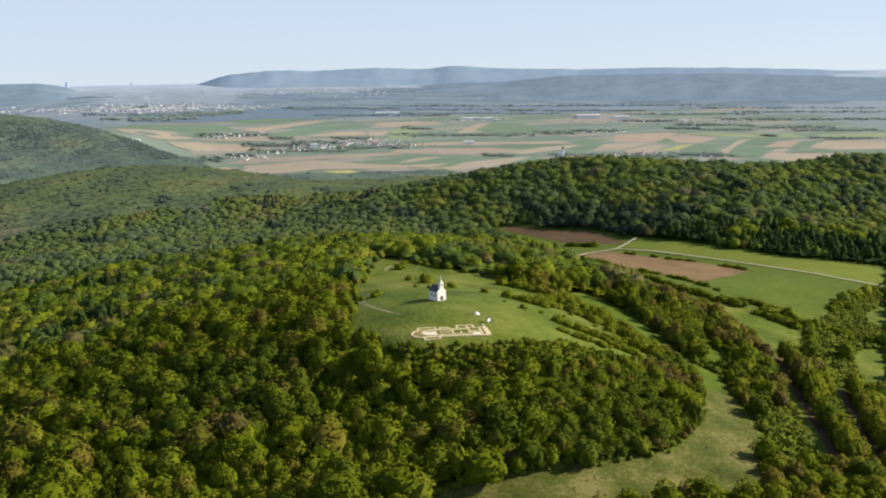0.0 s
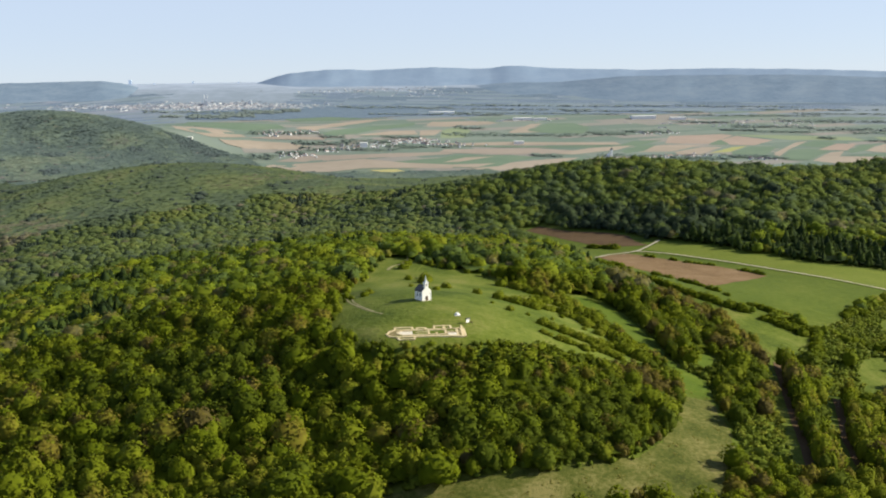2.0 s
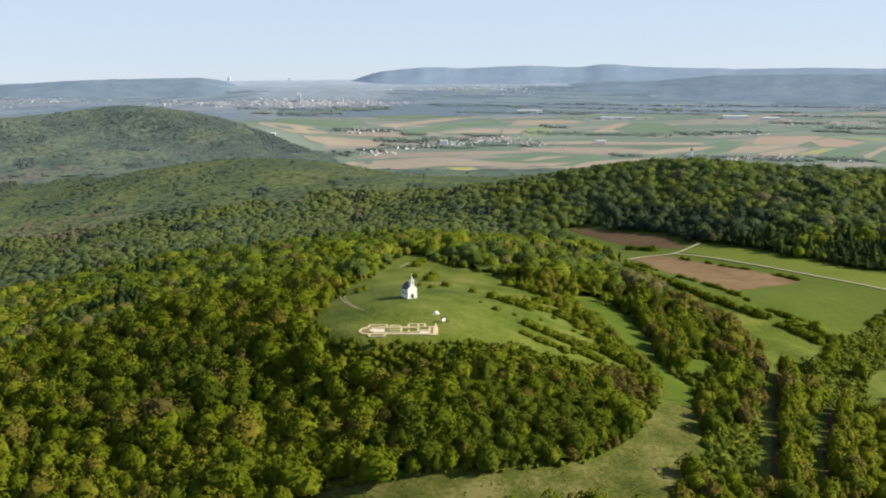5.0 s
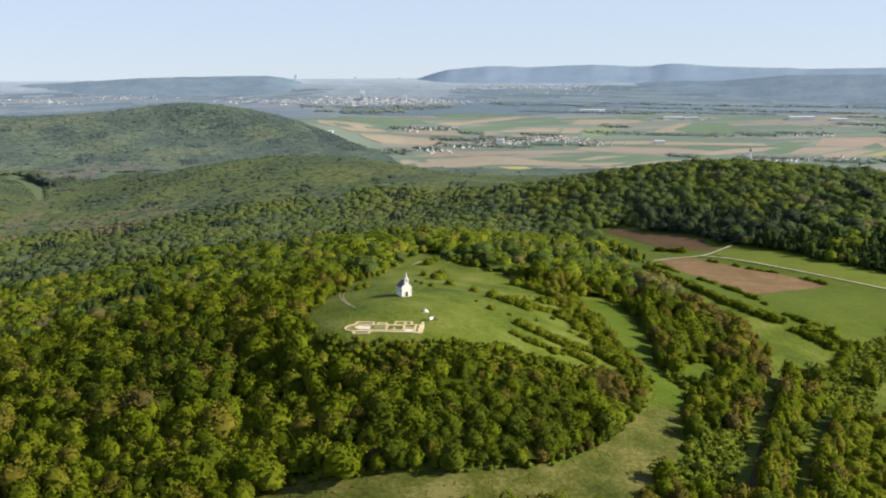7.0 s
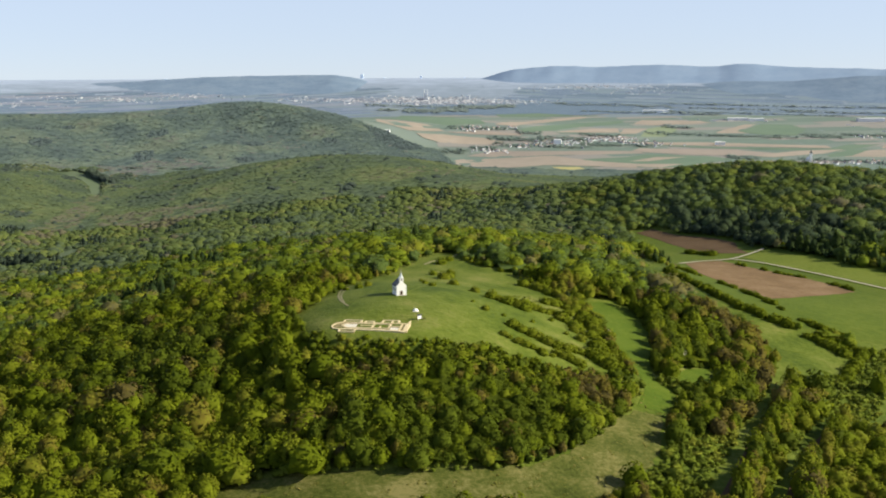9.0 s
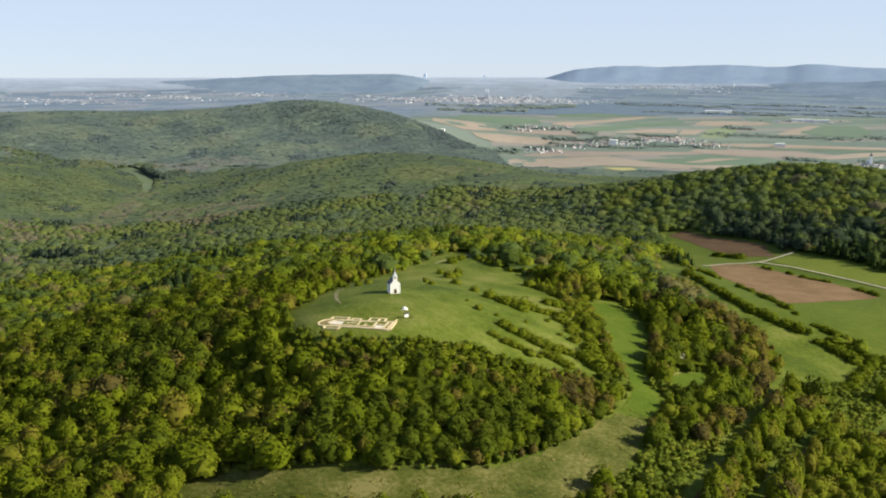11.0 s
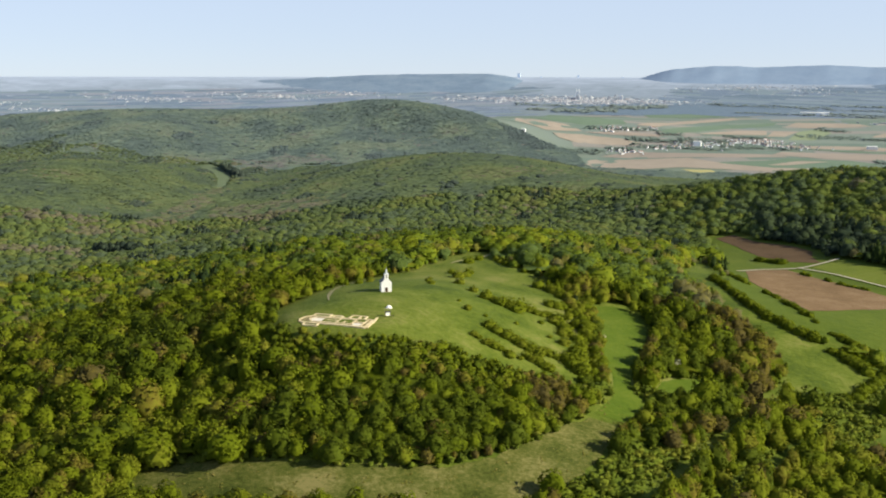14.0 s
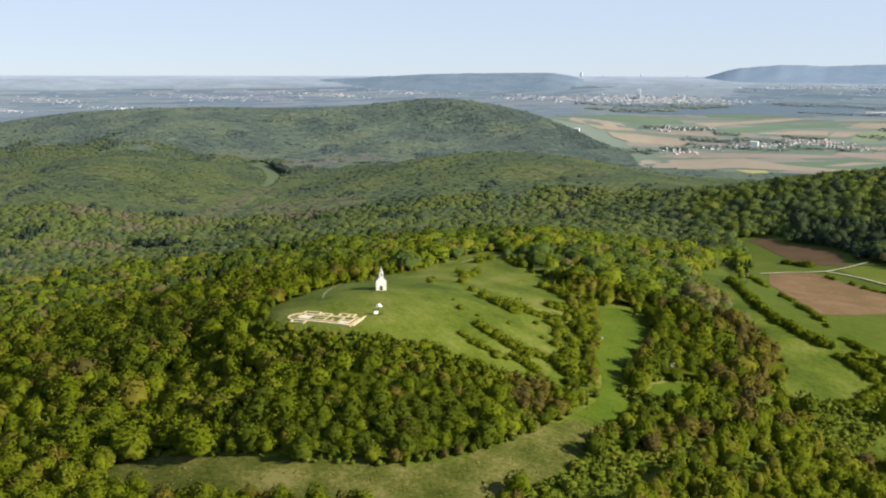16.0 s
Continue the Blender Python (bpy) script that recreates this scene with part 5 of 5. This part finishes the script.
def build_chapel(x, y, turn):
    chapel = tagged(new("chapel"), "small white plastered chapel with dark roof and spire on a hilltop", "chapel")
    chapel.matrix_world = pose(x, y, at(x, y) - 0.25, 0, 0, turn) @ Matrix.Scale(0.95, 4)
    part("plinth", boxed(-2.75, 2.75, -0.12, 7.3, -0.8, 0.45, bevel=0.05), rubble, chapel, "pale stone plinth")
    part("nave_wall", gable(bmesh.new(), 5.2, 0, 7.2, 0.3, 5.0, 7.6), plaster, chapel)
    bm = bmesh.new()      # a rounded apse at the back
    bmesh.ops.create_cone(bm, cap_ends=True, segments=20, radius1=2.1, radius2=2.1, depth=4.4, matrix=Matrix.Translation((0, 7.2, 2.4)))
    part("apse_wall", bm, plaster, chapel)
    bm = bmesh.new()
    bmesh.ops.create_cone(bm, cap_ends=True, segments=20, radius1=2.35, radius2=0.05, depth=1.9, matrix=Matrix.Translation((0, 7.2, 5.55)))
    part("apse_roof", bm, slate, chapel)
    for side in (-1, 1):
        bm = bmesh.new()
        q = [(side * 2.95, 0.25, 4.72), (side * 2.95, 7.45, 4.72), (0, 7.45, 7.72), (0, 0.25, 7.72)]
        lo = [bm.verts.new(p) for p in q]
        hi = [bm.verts.new((p[0], p[1], p[2] + 0.16)) for p in q]
        bm.faces.new(lo)
        bm.faces.new(hi[::-1])
        for i in range(4):
            bm.faces.new((lo[i], hi[i], hi[(i + 1) % 4], lo[(i + 1) % 4]))
        bmesh.ops.recalc_face_normals(bm, faces=bm.faces[:])
        part("roof_slope", bm, slate, chapel, "dark slate roof slope")
        part("cornice", boxed(side * 2.6 - 0.12, side * 2.6 + 0.12, 0.02, 7.18, 4.45, 4.68, bevel=0.04), plaster, chapel)
        part("pilaster", boxed(side * 2.42 - 0.2, side * 2.42 + 0.2, -0.09, 0.05, 0.45, 4.9, bevel=0.03), plaster, chapel)
        for wy in (2.2, 5.0):
            bm = arch(0.9, 1.9, -0.03, 0.06)
            win = part("window", bm, dark_glass, chapel, "arched dark window")
            win.matrix_basis = pose(side * 2.6, wy, 2.1, 0, 0, 90 * side)
            part("sill", boxed(-0.6, 0.6, -0.14, 0.05, -0.12, 0.0, bevel=0.02), plaster, win)
    # stepped gable parapet of the front
    part("front_parapet", gable(bmesh.new(), 5.35, -0.10, 0.24, 4.6, 5.1, 7.85), plaster, chapel)
    part("tower", boxed(-0.98, 0.98, -0.14, 1.8, 6.0, 9.3, bevel=0.04), plaster, chapel)
    part("tower_cornice", boxed(-1.14, 1.14, -0.30, 1.96, 9.2, 9.45, bevel=0.05), plaster, chapel)
    for dx, dy, r in ((0, -0.15, 0), (1.0, 0.83, 90), (-1.0, 0.83, -90)):
        w = part("louvre", arch(0.62, 1.25, -0.03, 0.06), wood, chapel, "dark arched belfry opening")
        w.matrix_basis = pose(dx, dy, 7.75, 0, 0, r)
    bm = bmesh.new()
    bmesh.ops.create_cone(bm, cap_ends=True, segments=8, radius1=1.22, radius2=0.62, depth=0.8, matrix=pose(0, 0.83, 9.82, 0, 0, 22.5))
    bmesh.ops.create_cone(bm, cap_ends=True, segments=8, radius1=0.62, radius2=0.05, depth=2.5, matrix=pose(0, 0.83, 11.45, 0, 0, 22.5))
    part("spire", bm, tin, chapel, "pale grey sheet-metal spire")
    bm = boxed(-0.03, 0.03, 0.80, 0.86, 12.6, 13.3)
    box(bm, -0.2, 0.2, 0.80, 0.86, 12.95, 13.02)
    part("cross", bm, tin, chapel)
    door = part("door", arch(1.25, 2.35, -0.13, 0.02), wood, chapel, "dark wooden arched door")
    door.matrix_basis = pose(0, 0, 0.35)
    part("door_handle", boxed(0.38, 0.44, -0.19, -0.13, 1.0, 1.18), tin, door)
    frame_bm = boxed(-0.82, -0.64, -0.16, 0.0, 0, 2.0, bevel=0.02)
    box(frame_bm, 0.64, 0.82, -0.16, 0.0, 0, 2.0)
    part("door_frame", frame_bm, rubble, door)
    for i in range(2):
        part("step", boxed(-1.1 - 0.2 * i, 1.1 + 0.2 * i, -0.5 - 0.35 * i, -0.10, -0.3, 0.32 - 0.16 * i, bevel=0.02), rubble, chapel)


build_chapel(-19.3, 524.5, 21.0)

# ---- the laid-out foundations of the old church ----


def build_ruin(cx, cy, turn):
    ruin = tagged(new("church_foundations"), "low sandy limestone foundation walls of an old church in the meadow", "ruins")
    ruin.matrix_world = pose(cx, cy, 0, 0, 0, turn) @ Matrix.Diagonal((0.96, 1.2, 1, 1))
    m = ruin.matrix_world

    def land(u, v):
        p = m @ Vector((u, v, 0))
        return at(p.x, p.y)

    def run(u0, v0, u1, v1, wide=0.95, high=0.28):
        n = max(1, int(math.hypot(u1 - u0, v1 - v0) / 3))
        d = Vector((u1 - u0, v1 - v0)).normalized()
        s = Vector((-d.y, d.x)) * wide / 2
        bm = bmesh.new()
        last = None
        for i in range(n + 1):
            u, v = u0 + (u1 - u0) * i / n, v0 + (v1 - v0) * i / n
            z = land(u, v)
            h = high + 0.08 * noise.noise((u, v, 7))
            q = [bm.verts.new((u + s.x * k, v + s.y * k, zz)) for k, zz in ((-1, z - 0.3), (1, z - 0.3), (0.93, z + h), (-0.93, z + h))]
            if last:
                for a in range(4):
                    bm.faces.new((last[a], q[a], q[(a + 1) % 4], last[(a + 1) % 4]))
            else:
                bm.faces.new(q[::-1])
            last = q
        bm.faces.new(last)
        bmesh.ops.recalc_face_normals(bm, faces=bm.faces[:])
        part("foundation_wall", bm, limestone, ruin)

    def bed(u0, u1, v0, v1, mat, name, lift):
        bm = bmesh.new()
        n = 8
        g = [[bm.verts.new((u0 + (u1 - u0) * i / n, v0 + (v1 - v0) * j / n, land(u0 + (u1 - u0) * i / n, v0 + (v1 - v0) * j / n) + lift)) for j in range(n + 1)] for i in range(n + 1)]
        for i in range(n):
            for j in range(n):
                bm.faces.new((g[i][j], g[i + 1][j], g[i + 1][j + 1], g[i][j + 1]))
        part(name, bm, mat, ruin)

    bed(-16.0, 17.5, -4.6, 4.2, trodden, "earth_bed", 0.10)
    bed(-5.2, 9.0, -2.6, 2.6, grass, "grass_floor", 0.16)
    bed(10.4, 14.2, -4.6, -1.6, rubble, "pale_gravel_bed", 0.2)
    bed(-11.5, -5.5, -2.6, 1.6, rubble, "pale_gravel_bed", 0.22)
    bed(10.2, 14.2, 0.6, 3.6, grass, "grass_floor", 0.16)
    bed(-14.5, -9.5, -4.2, -3.2, grass, "grass_floor", 0.16)
    for a in (((-13, -5), (17.5, -5)), ((17.5, -5), (17.5, 4.2)), ((-13, 4.2), (17.5, 4.2)), ((-13, -5), (-15.6, -3.6)), ((-15.6, -3.6), (-17, -0.8)), ((-17, -0.8), (-15.8, 2.4)), ((-15.8, 2.4), (-13, 4.2)),
              ((-10, -3), (9.5, -3)), ((-10, 3), (9.5, 3)), ((9.6, -3), (9.6, 3)), ((-10, -3), (-12.5, 0)), ((-12.5, 0), (-10, 3)),
              ((2, -3), (2, 3)), ((-4, 0.2), (2, 0.2)), ((5.5, -3), (5.5, 0)), ((14.8, -5), (14.8, 4.2)), ((9.6, 0), (14.8, 0))):
        run(*a[0], *a[1], 2.3 if a[0][0] == 17.5 else 1.5 if a == ((-13, -5), (17.5, -5)) else 0.85)
    for a in (((-13, 4.2), (-13, 7.2)), ((-13, 7.2), (-5, 7.2)), ((-5, 7.2), (-5, 4.2)), ((-3, 6.4), (1, 6.4)), ((-3, 6.4), (-3, 4.2)), ((1, 6.4), (1, 4.2)),
              ((5, 4.2), (5, 8.0)), ((5, 8.0), (12.5, 8.0)), ((12.5, 8.0), (12.5, 4.2)), ((9.5, 8.0), (9.5, 4.2)), ((17.5, 4.2), (17.5, 7.6)),
              ((-12, -5), (-12, -7.4)), ((-12, -7.4), (-5, -7.4)), ((-5, -7.4), (-5, -5))):
        run(*a[0], *a[1])


build_ruin(-29.9, 471.8, -6.0)

# white dome and the notice stand beside the foundations
bm = bmesh.new()
bmesh.ops.create_uvsphere(bm, u_segments=20, v_segments=10, radius=1.25)
for v in list(bm.verts):
    if v.co.z < -0.3:
        bm.verts.remove(v)
for v in bm.verts:
    v.co.z *= 0.95 + 0.04 * noise.noise(v.co * 2)
dome = tagged(new("white_dome"), "small rounded white dome standing in the meadow", "dome")
dome.matrix_world = pose(-10.8, 494.2, at(-10.8, 494.2))
part("shell", bm, plaster, dome)
part("base_ring", boxed(-1.5, 1.5, -1.5, 1.5, -0.4, 0.06, bevel=0.04), rubble, dome)

stand = tagged(new("notice_stand"), "white notice board with a small grey roof on the meadow", "notice board")
stand.matrix_world = pose(-8.4, 482.5, at(-8.4, 482.5), 0, 0, 32)
part("board", boxed(-1.0, 1.0, -0.06, 0.06, 0.45, 2.0, bevel=0.02), plaster, stand)
for sx in (-1.05, 1.05):
    part("post", boxed(sx - 0.07, sx + 0.07, -0.07, 0.07, -0.4, 2.25), wood, stand)
part("roof", gable(bmesh.new(), 1.3, -1.3, 1.3, 2.2, 2.26, 2.6), slate, stand).matrix_basis = pose(0, 0, 0, 0, 0, 90)
part("bench", boxed(1.3, 2.9, -0.25, 0.25, 0.38, 0.46, bevel=0.01), wood, stand)
for sx in (1.45, 2.75):
    part("bench_leg", boxed(sx - 0.05, sx + 0.05, -0.2, 0.2, -0.3, 0.38), wood, stand)

# ---- villages on the plain ----


def house_model(w, l, h):
    walls, roof = gable(bmesh.new(), w, -l / 2, l / 2, -1.5, h, h + w * 0.42), bmesh.new()
    for s in (-1, 1):
        q = [roof.verts.new(p) for p in ((s * (w / 2 + 0.4), -l / 2 - 0.3, h - 0.25), (s * (w / 2 + 0.4), l / 2 + 0.3, h - 0.25), (0, l / 2 + 0.3, h + w * 0.42 + 0.25), (0, -l / 2 - 0.3, h + w * 0.42 + 0.25))]
        roof.faces.new(q if s > 0 else q[::-1])
    return bm_to(walls, "wall", house_wall), bm_to(roof, "roof", house_roof)


def bm_to(bm, name, mat):
    me = bpy.data.meshes.new(name)
    bm.to_mesh(me)
    bm.free()
    me.materials.append(mat)
    return me


MODELS = [house_model(6.5, 9, 3.6), house_model(7.5, 12, 4.2), house_model(6, 16, 3.4), house_model(8, 8, 5.0)]


def village(points, count, spread, group):
    for i in range(count):
        f = rng.uniform(0, len(points) - 1)
        k = min(int(f), len(points) - 2)
        f -= k
        x = points[k][0] + (points[k + 1][0] - points[k][0]) * f + rng.normal(0, spread)
        y = points[k][1] + (points[k + 1][1] - points[k][1]) * f + rng.normal(0, spread * 1.3)
        walls, roof = MODELS[int(rng.integers(0, 4))]
        house = new("house")
        s = float(rng.uniform(0.34, 0.58))
        house.matrix_world = pose(x, y, at(x, y) + 0.8, 0, 0, float(rng.choice((20, 110, 60, 150)) + rng.normal(0, 8))) @ Matrix.Scale(s, 4)
        for name, me in (("wall", walls), ("roof", roof)):
            new(name, me).parent = house
        tagged(house, "pale village house with pitched roof on the plain", "house", group)


village([(5, 2406), (77, 2419), (144, 2464), (193, 2462), (251, 2506), (314, 2545), (357, 2480), (456, 2489)], 165, 15, "houses of the long village")
village([(251, 2520), (314, 2580), (380, 2560)], 55, 16, "houses of the long village")
village([(-31, 2600), (35, 2630), (102, 2660)], 46, 9, "houses of the hamlet behind the fields")
village([(613, 2105), (686, 2137), (793, 2158), (857, 2131)], 85, 14, "houses of the eastern village")
village([(920, 2055), (950, 2045)], 14, 8, "houses of the eastern village")
village([(890, 2700), (978, 2672), (1010, 2690)], 22, 14, "houses of the farther village")

church = tagged(new("village_church"), "white village church tower with a dark pointed roof", "church")
church.matrix_world = pose(645, 2128, at(645, 2128) + 0.5)
part("tower", boxed(-2.2, 2.2, -2.2, 2.2, -2, 19), plaster, church)
bm = bmesh.new()
bmesh.ops.create_cone(bm, cap_ends=True, segments=4, radius1=3.3, radius2=0.1, depth=6, matrix=pose(0, 0, 22, 0, 0, 45))
part("spire", bm, slate, church)
part("nave", gable(bmesh.new(), 8, 2.3, 18, -2, 8, 12), plaster, church)

for x, y, w, l, h in ((544, 3430, 60, 25, 7), (570, 3440, 50, 18, 6), (741, 3161, 55, 16, 6), (790, 3150, 40, 14, 5), (1093, 3114, 70, 30, 8), (1179, 3062, 45, 20, 6), (552, 2495, 22, 10, 6), (-185, 2455, 9, 7, 4), (190, 2470, 16, 12, 9)):
    shed = tagged(new("warehouse"), "long white industrial shed on the plain", "warehouse", "sheds on the plain")
    shed.matrix_world = pose(x, y, at(x, y) + 0.8, 0, 0, -8)
    part("wall", boxed(-w / 2, w / 2, -l / 2, l / 2, -2, h), shed_wall, shed)
    part("roof", gable(bmesh.new(), l + 1, -w / 2 - 0.4, w / 2 + 0.4, h, h + 0.3, h + 1.2), shed_wall, shed).matrix_basis = pose(0, 0, 0, 0, 0, 90)

# copses and garden trees on the plain
px, py = [], []


def belt(ax, ay, bx, by, deep, n):
    """scatters n trees along a hedge line from a to b"""
    r = np.random.default_rng(int(abs(ax) + ay))
    n = int(n * 0.6)
    f, d = r.random(n), r.uniform(-1, 1, n)
    body = 0.45 + 0.55 * np.sin(f * 9 + ax) ** 2
    px.append(ax + (bx - ax) * f + r.normal(0, 4, n))
    py.append(ay + (by - ay) * f + deep * d * body)


belt(-304, 3566, -245, 3543, 42, 198)
belt(-220, 3533, -104, 3494, 90, 600)
belt(-120, 3564, -20, 3527, 90, 600)
belt(-49, 3673, 71, 3628, 90, 600)
belt(76, 3693, 128, 3674, 67, 280)
belt(-55, 2609, 113, 2642, 21, 300)
belt(108, 2596, 161, 2602, 16, 124)
belt(38, 2523, 162, 2510, 24, 300)
belt(153, 2540, 256, 2540, 33, 300)
belt(256, 2621, 354, 2640, 26, 300)
belt(45, 2470, 259, 2410, 20, 300)
belt(244, 2468, 393, 2443, 31, 300)
belt(-100, 2374, -7, 2402, 26, 373)
belt(-4, 2439, 54, 2430, 15, 132)
belt(267, 3777, 628, 3658, 60, 300)
belt(430, 2737, 571, 2718, 64, 300)
belt(506, 2946, 565, 2932, 55, 300)
belt(571, 2718, 654, 2699, 31, 300)
belt(626, 2705, 775, 2661, 46, 300)
belt(795, 2718, 877, 2690, 62, 300)
belt(900, 2750, 1023, 2704, 48, 300)
belt(517, 2243, 567, 2225, 35, 271)
belt(642, 2210, 782, 2152, 36, 300)
belt(768, 2119, 871, 2073, 37, 300)
belt(893, 2118, 940, 2096, 39, 291)
belt(939, 2083, 979, 2064, 38, 248)
belt(1159, 2723, 1242, 2693, 34, 300)
belt(1219, 2648, 1339, 2603, 32, 300)
belt(1232, 2804, 1415, 2735, 35, 300)
belt(1380, 2674, 1582, 2595, 52, 300)
belt(1422, 2551, 1629, 2471, 35, 300)
belt(1341, 2348, 1493, 2281, 32, 300)
belt(1284, 2453, 1309, 2443, 31, 120)
belt(1140, 2975, 1288, 2917, 35, 300)
belt(1434, 2926, 1639, 2845, 57, 300)
belt(1639, 2845, 1855, 2765, 40, 300)
belt(1234, 3191, 1628, 3040, 22, 300)
belt(1593, 3147, 2014, 2984, 22, 300)
belt(951, 3437, 1369, 3278, 22, 300)
belt(1503, 3353, 2105, 3110, 22, 300)
belt(531, 3647, 1052, 3451, 25, 300)
belt(649, 3756, 1192, 3565, 17, 300)
belt(1199, 3583, 1719, 3375, 17, 300)
belt(339, 3480, 736, 3333, 20, 300)
belt(-363, 3753, -50, 3648, 42, 300)
belt(585, 3457, 1080, 3269, 22, 300)
px, py = np.concatenate(px), np.concatenate(py)
far_off = np.hypot(px, py) > 2950
join_trees("plain_copses", px[~far_off], py[~far_off], np.ones((~far_off).sum()), far_shapes, far_cones[:1], 6.0, 0.56, leaf_plain_hazed, "copses and garden trees on the plain", 61)
join_trees("plain_woods", px[far_off], py[far_off], np.full(far_off.sum(), 1.4), far_shapes, far_cones[:1], 6.4, 0.42, leaf_haze, "woods on the far plain, paled by painted haze", 62)

# the town: blocks too many to count


def town(name, spots, label, seed):
    r = np.random.default_rng(seed)
    verts, faces, tint, slots = [], [], [], []
    for cx, cy, sx, sy, count, size in spots:
        for _ in range(count):
            x, y = cx + r.normal(0, sx), cy + r.normal(0, sy)
            w, l, h = size * r.uniform(1.0, 2.8), size * r.uniform(0.5, 1.2), size * r.uniform(0.15, 0.34)
            z = at(x, y) + 0.5
            a = r.normal(0, 0.5)
            base = len(verts)
            for zz, k in ((z - 3, 1), (z + h, 1), (z + h * 1.5, 0.05)):
                for ux, uy in ((-1, -1), (1, -1), (1, 1), (-1, 1)):
                    px, py = ux * w / 2 * (1 if k == 1 else 0.9), uy * l / 2 * k
                    verts.append((x + px * math.cos(a) - py * math.sin(a), y + px * math.sin(a) + py * math.cos(a), zz))
            for lev in (0, 4):
                for i in range(4):
                    j = (i + 1) % 4
                    faces.append((base + lev + i, base + lev + j, base + lev + 4 + j, base + lev + 4 + i))
                    slots.append(1 if lev else 0)
            tint += [r.uniform(0, 1)] * 12
    tagged(new(name, mesh_of(name, verts, faces, [town_wall, town_roof], False, tint, slots)), label, "town", kind="stuff")


town("town_blocks", ((-208, 3905, 80, 45, 361, 4.4), (-60, 3890, 75, 45, 330, 4.2), (80, 3850, 90, 30, 140, 4.2), (-369, 3879, 100, 35, 210, 4.4), (-529, 3901, 90, 30, 125, 4.4), (63, 3784, 60, 25, 112, 4.1), (-117, 3795, 60, 25, 112, 4.8), (446, 4219, 130, 40, 154, 3.7), (633, 4071, 80, 40, 42, 3.7), (1318, 2907, 140, 50, 84, 4.1), (756, 3156, 60, 20, 28, 5.4)), "far town of blocks and roofs, paled by painted haze", 51)
town("town_blocks", ((-1687, 3672, 120, 30, 125, 4.2), (-2141, 3425, 70, 30, 70, 4.2), (-1232, 3830, 90, 30, 84, 4.2), (-1012, 3949, 80, 30, 84, 4.2), (-1854, 3346, 80, 20, 56, 4.2), (-2127, 3184, 50, 15, 42, 4.2), (-694, 4249, 120, 30, 84, 3.5), (-1454, 3840, 80, 30, 56, 3.5)), "scattered far settlements, paled by painted haze", 52)

tower = tagged(new("church_tower"), "tall pale church tower over the far town", "church")
tower.matrix_world = pose(-171, 3900, at(-171, 3900))
part("nave", gable(bmesh.new(), 12, 3, 34, -3, 11, 19), town_white, tower)
for side in (-4.5, 4.5):
    shaft = part("shaft", boxed(side - 2.4, side + 2.4, -2.4, 2.4, -3, 26), town_white, tower)
    bm = bmesh.new()
    bmesh.ops.create_cone(bm, cap_ends=True, segments=8, radius1=2.6, radius2=0.2, depth=14, matrix=Matrix.Translation((side, 0, 33)))
    part("spire", bm, town_white, shaft)

for x, y, z, w, h in ((-483, 4755, 93, 12, 28), (-389, 4764, 89, 8, 18), (-1396, 4571, 91, 14, 10), (-1280, 4605, 94, 10, 12), (-233, 4774, 99, 8, 14), (-1974, 4353, 74, 10, 12), (-48, 4779, 97, 8, 10)):
    block = tagged(new("tower_block"), "far tower block paled by painted haze", "tower block", "far tower blocks")
    block.matrix_world = pose(x, y, z)
    part("shaft", boxed(-w / 2, w / 2, -w / 2, w / 2, -12, h), far_block, block)

silo = tagged(new("silo"), "pale block of tall silos at the town edge", "silo")
silo.matrix_world = pose(-23, 3898, at(-23, 3898))
for i in range(3):
    bm = bmesh.new()
    bmesh.ops.create_cone(bm, cap_ends=True, segments=10, radius1=2.2, radius2=2.2, depth=20, matrix=Matrix.Translation((i * 4 - 4, 0, 7)))
    part("drum", bm, town_white, silo)
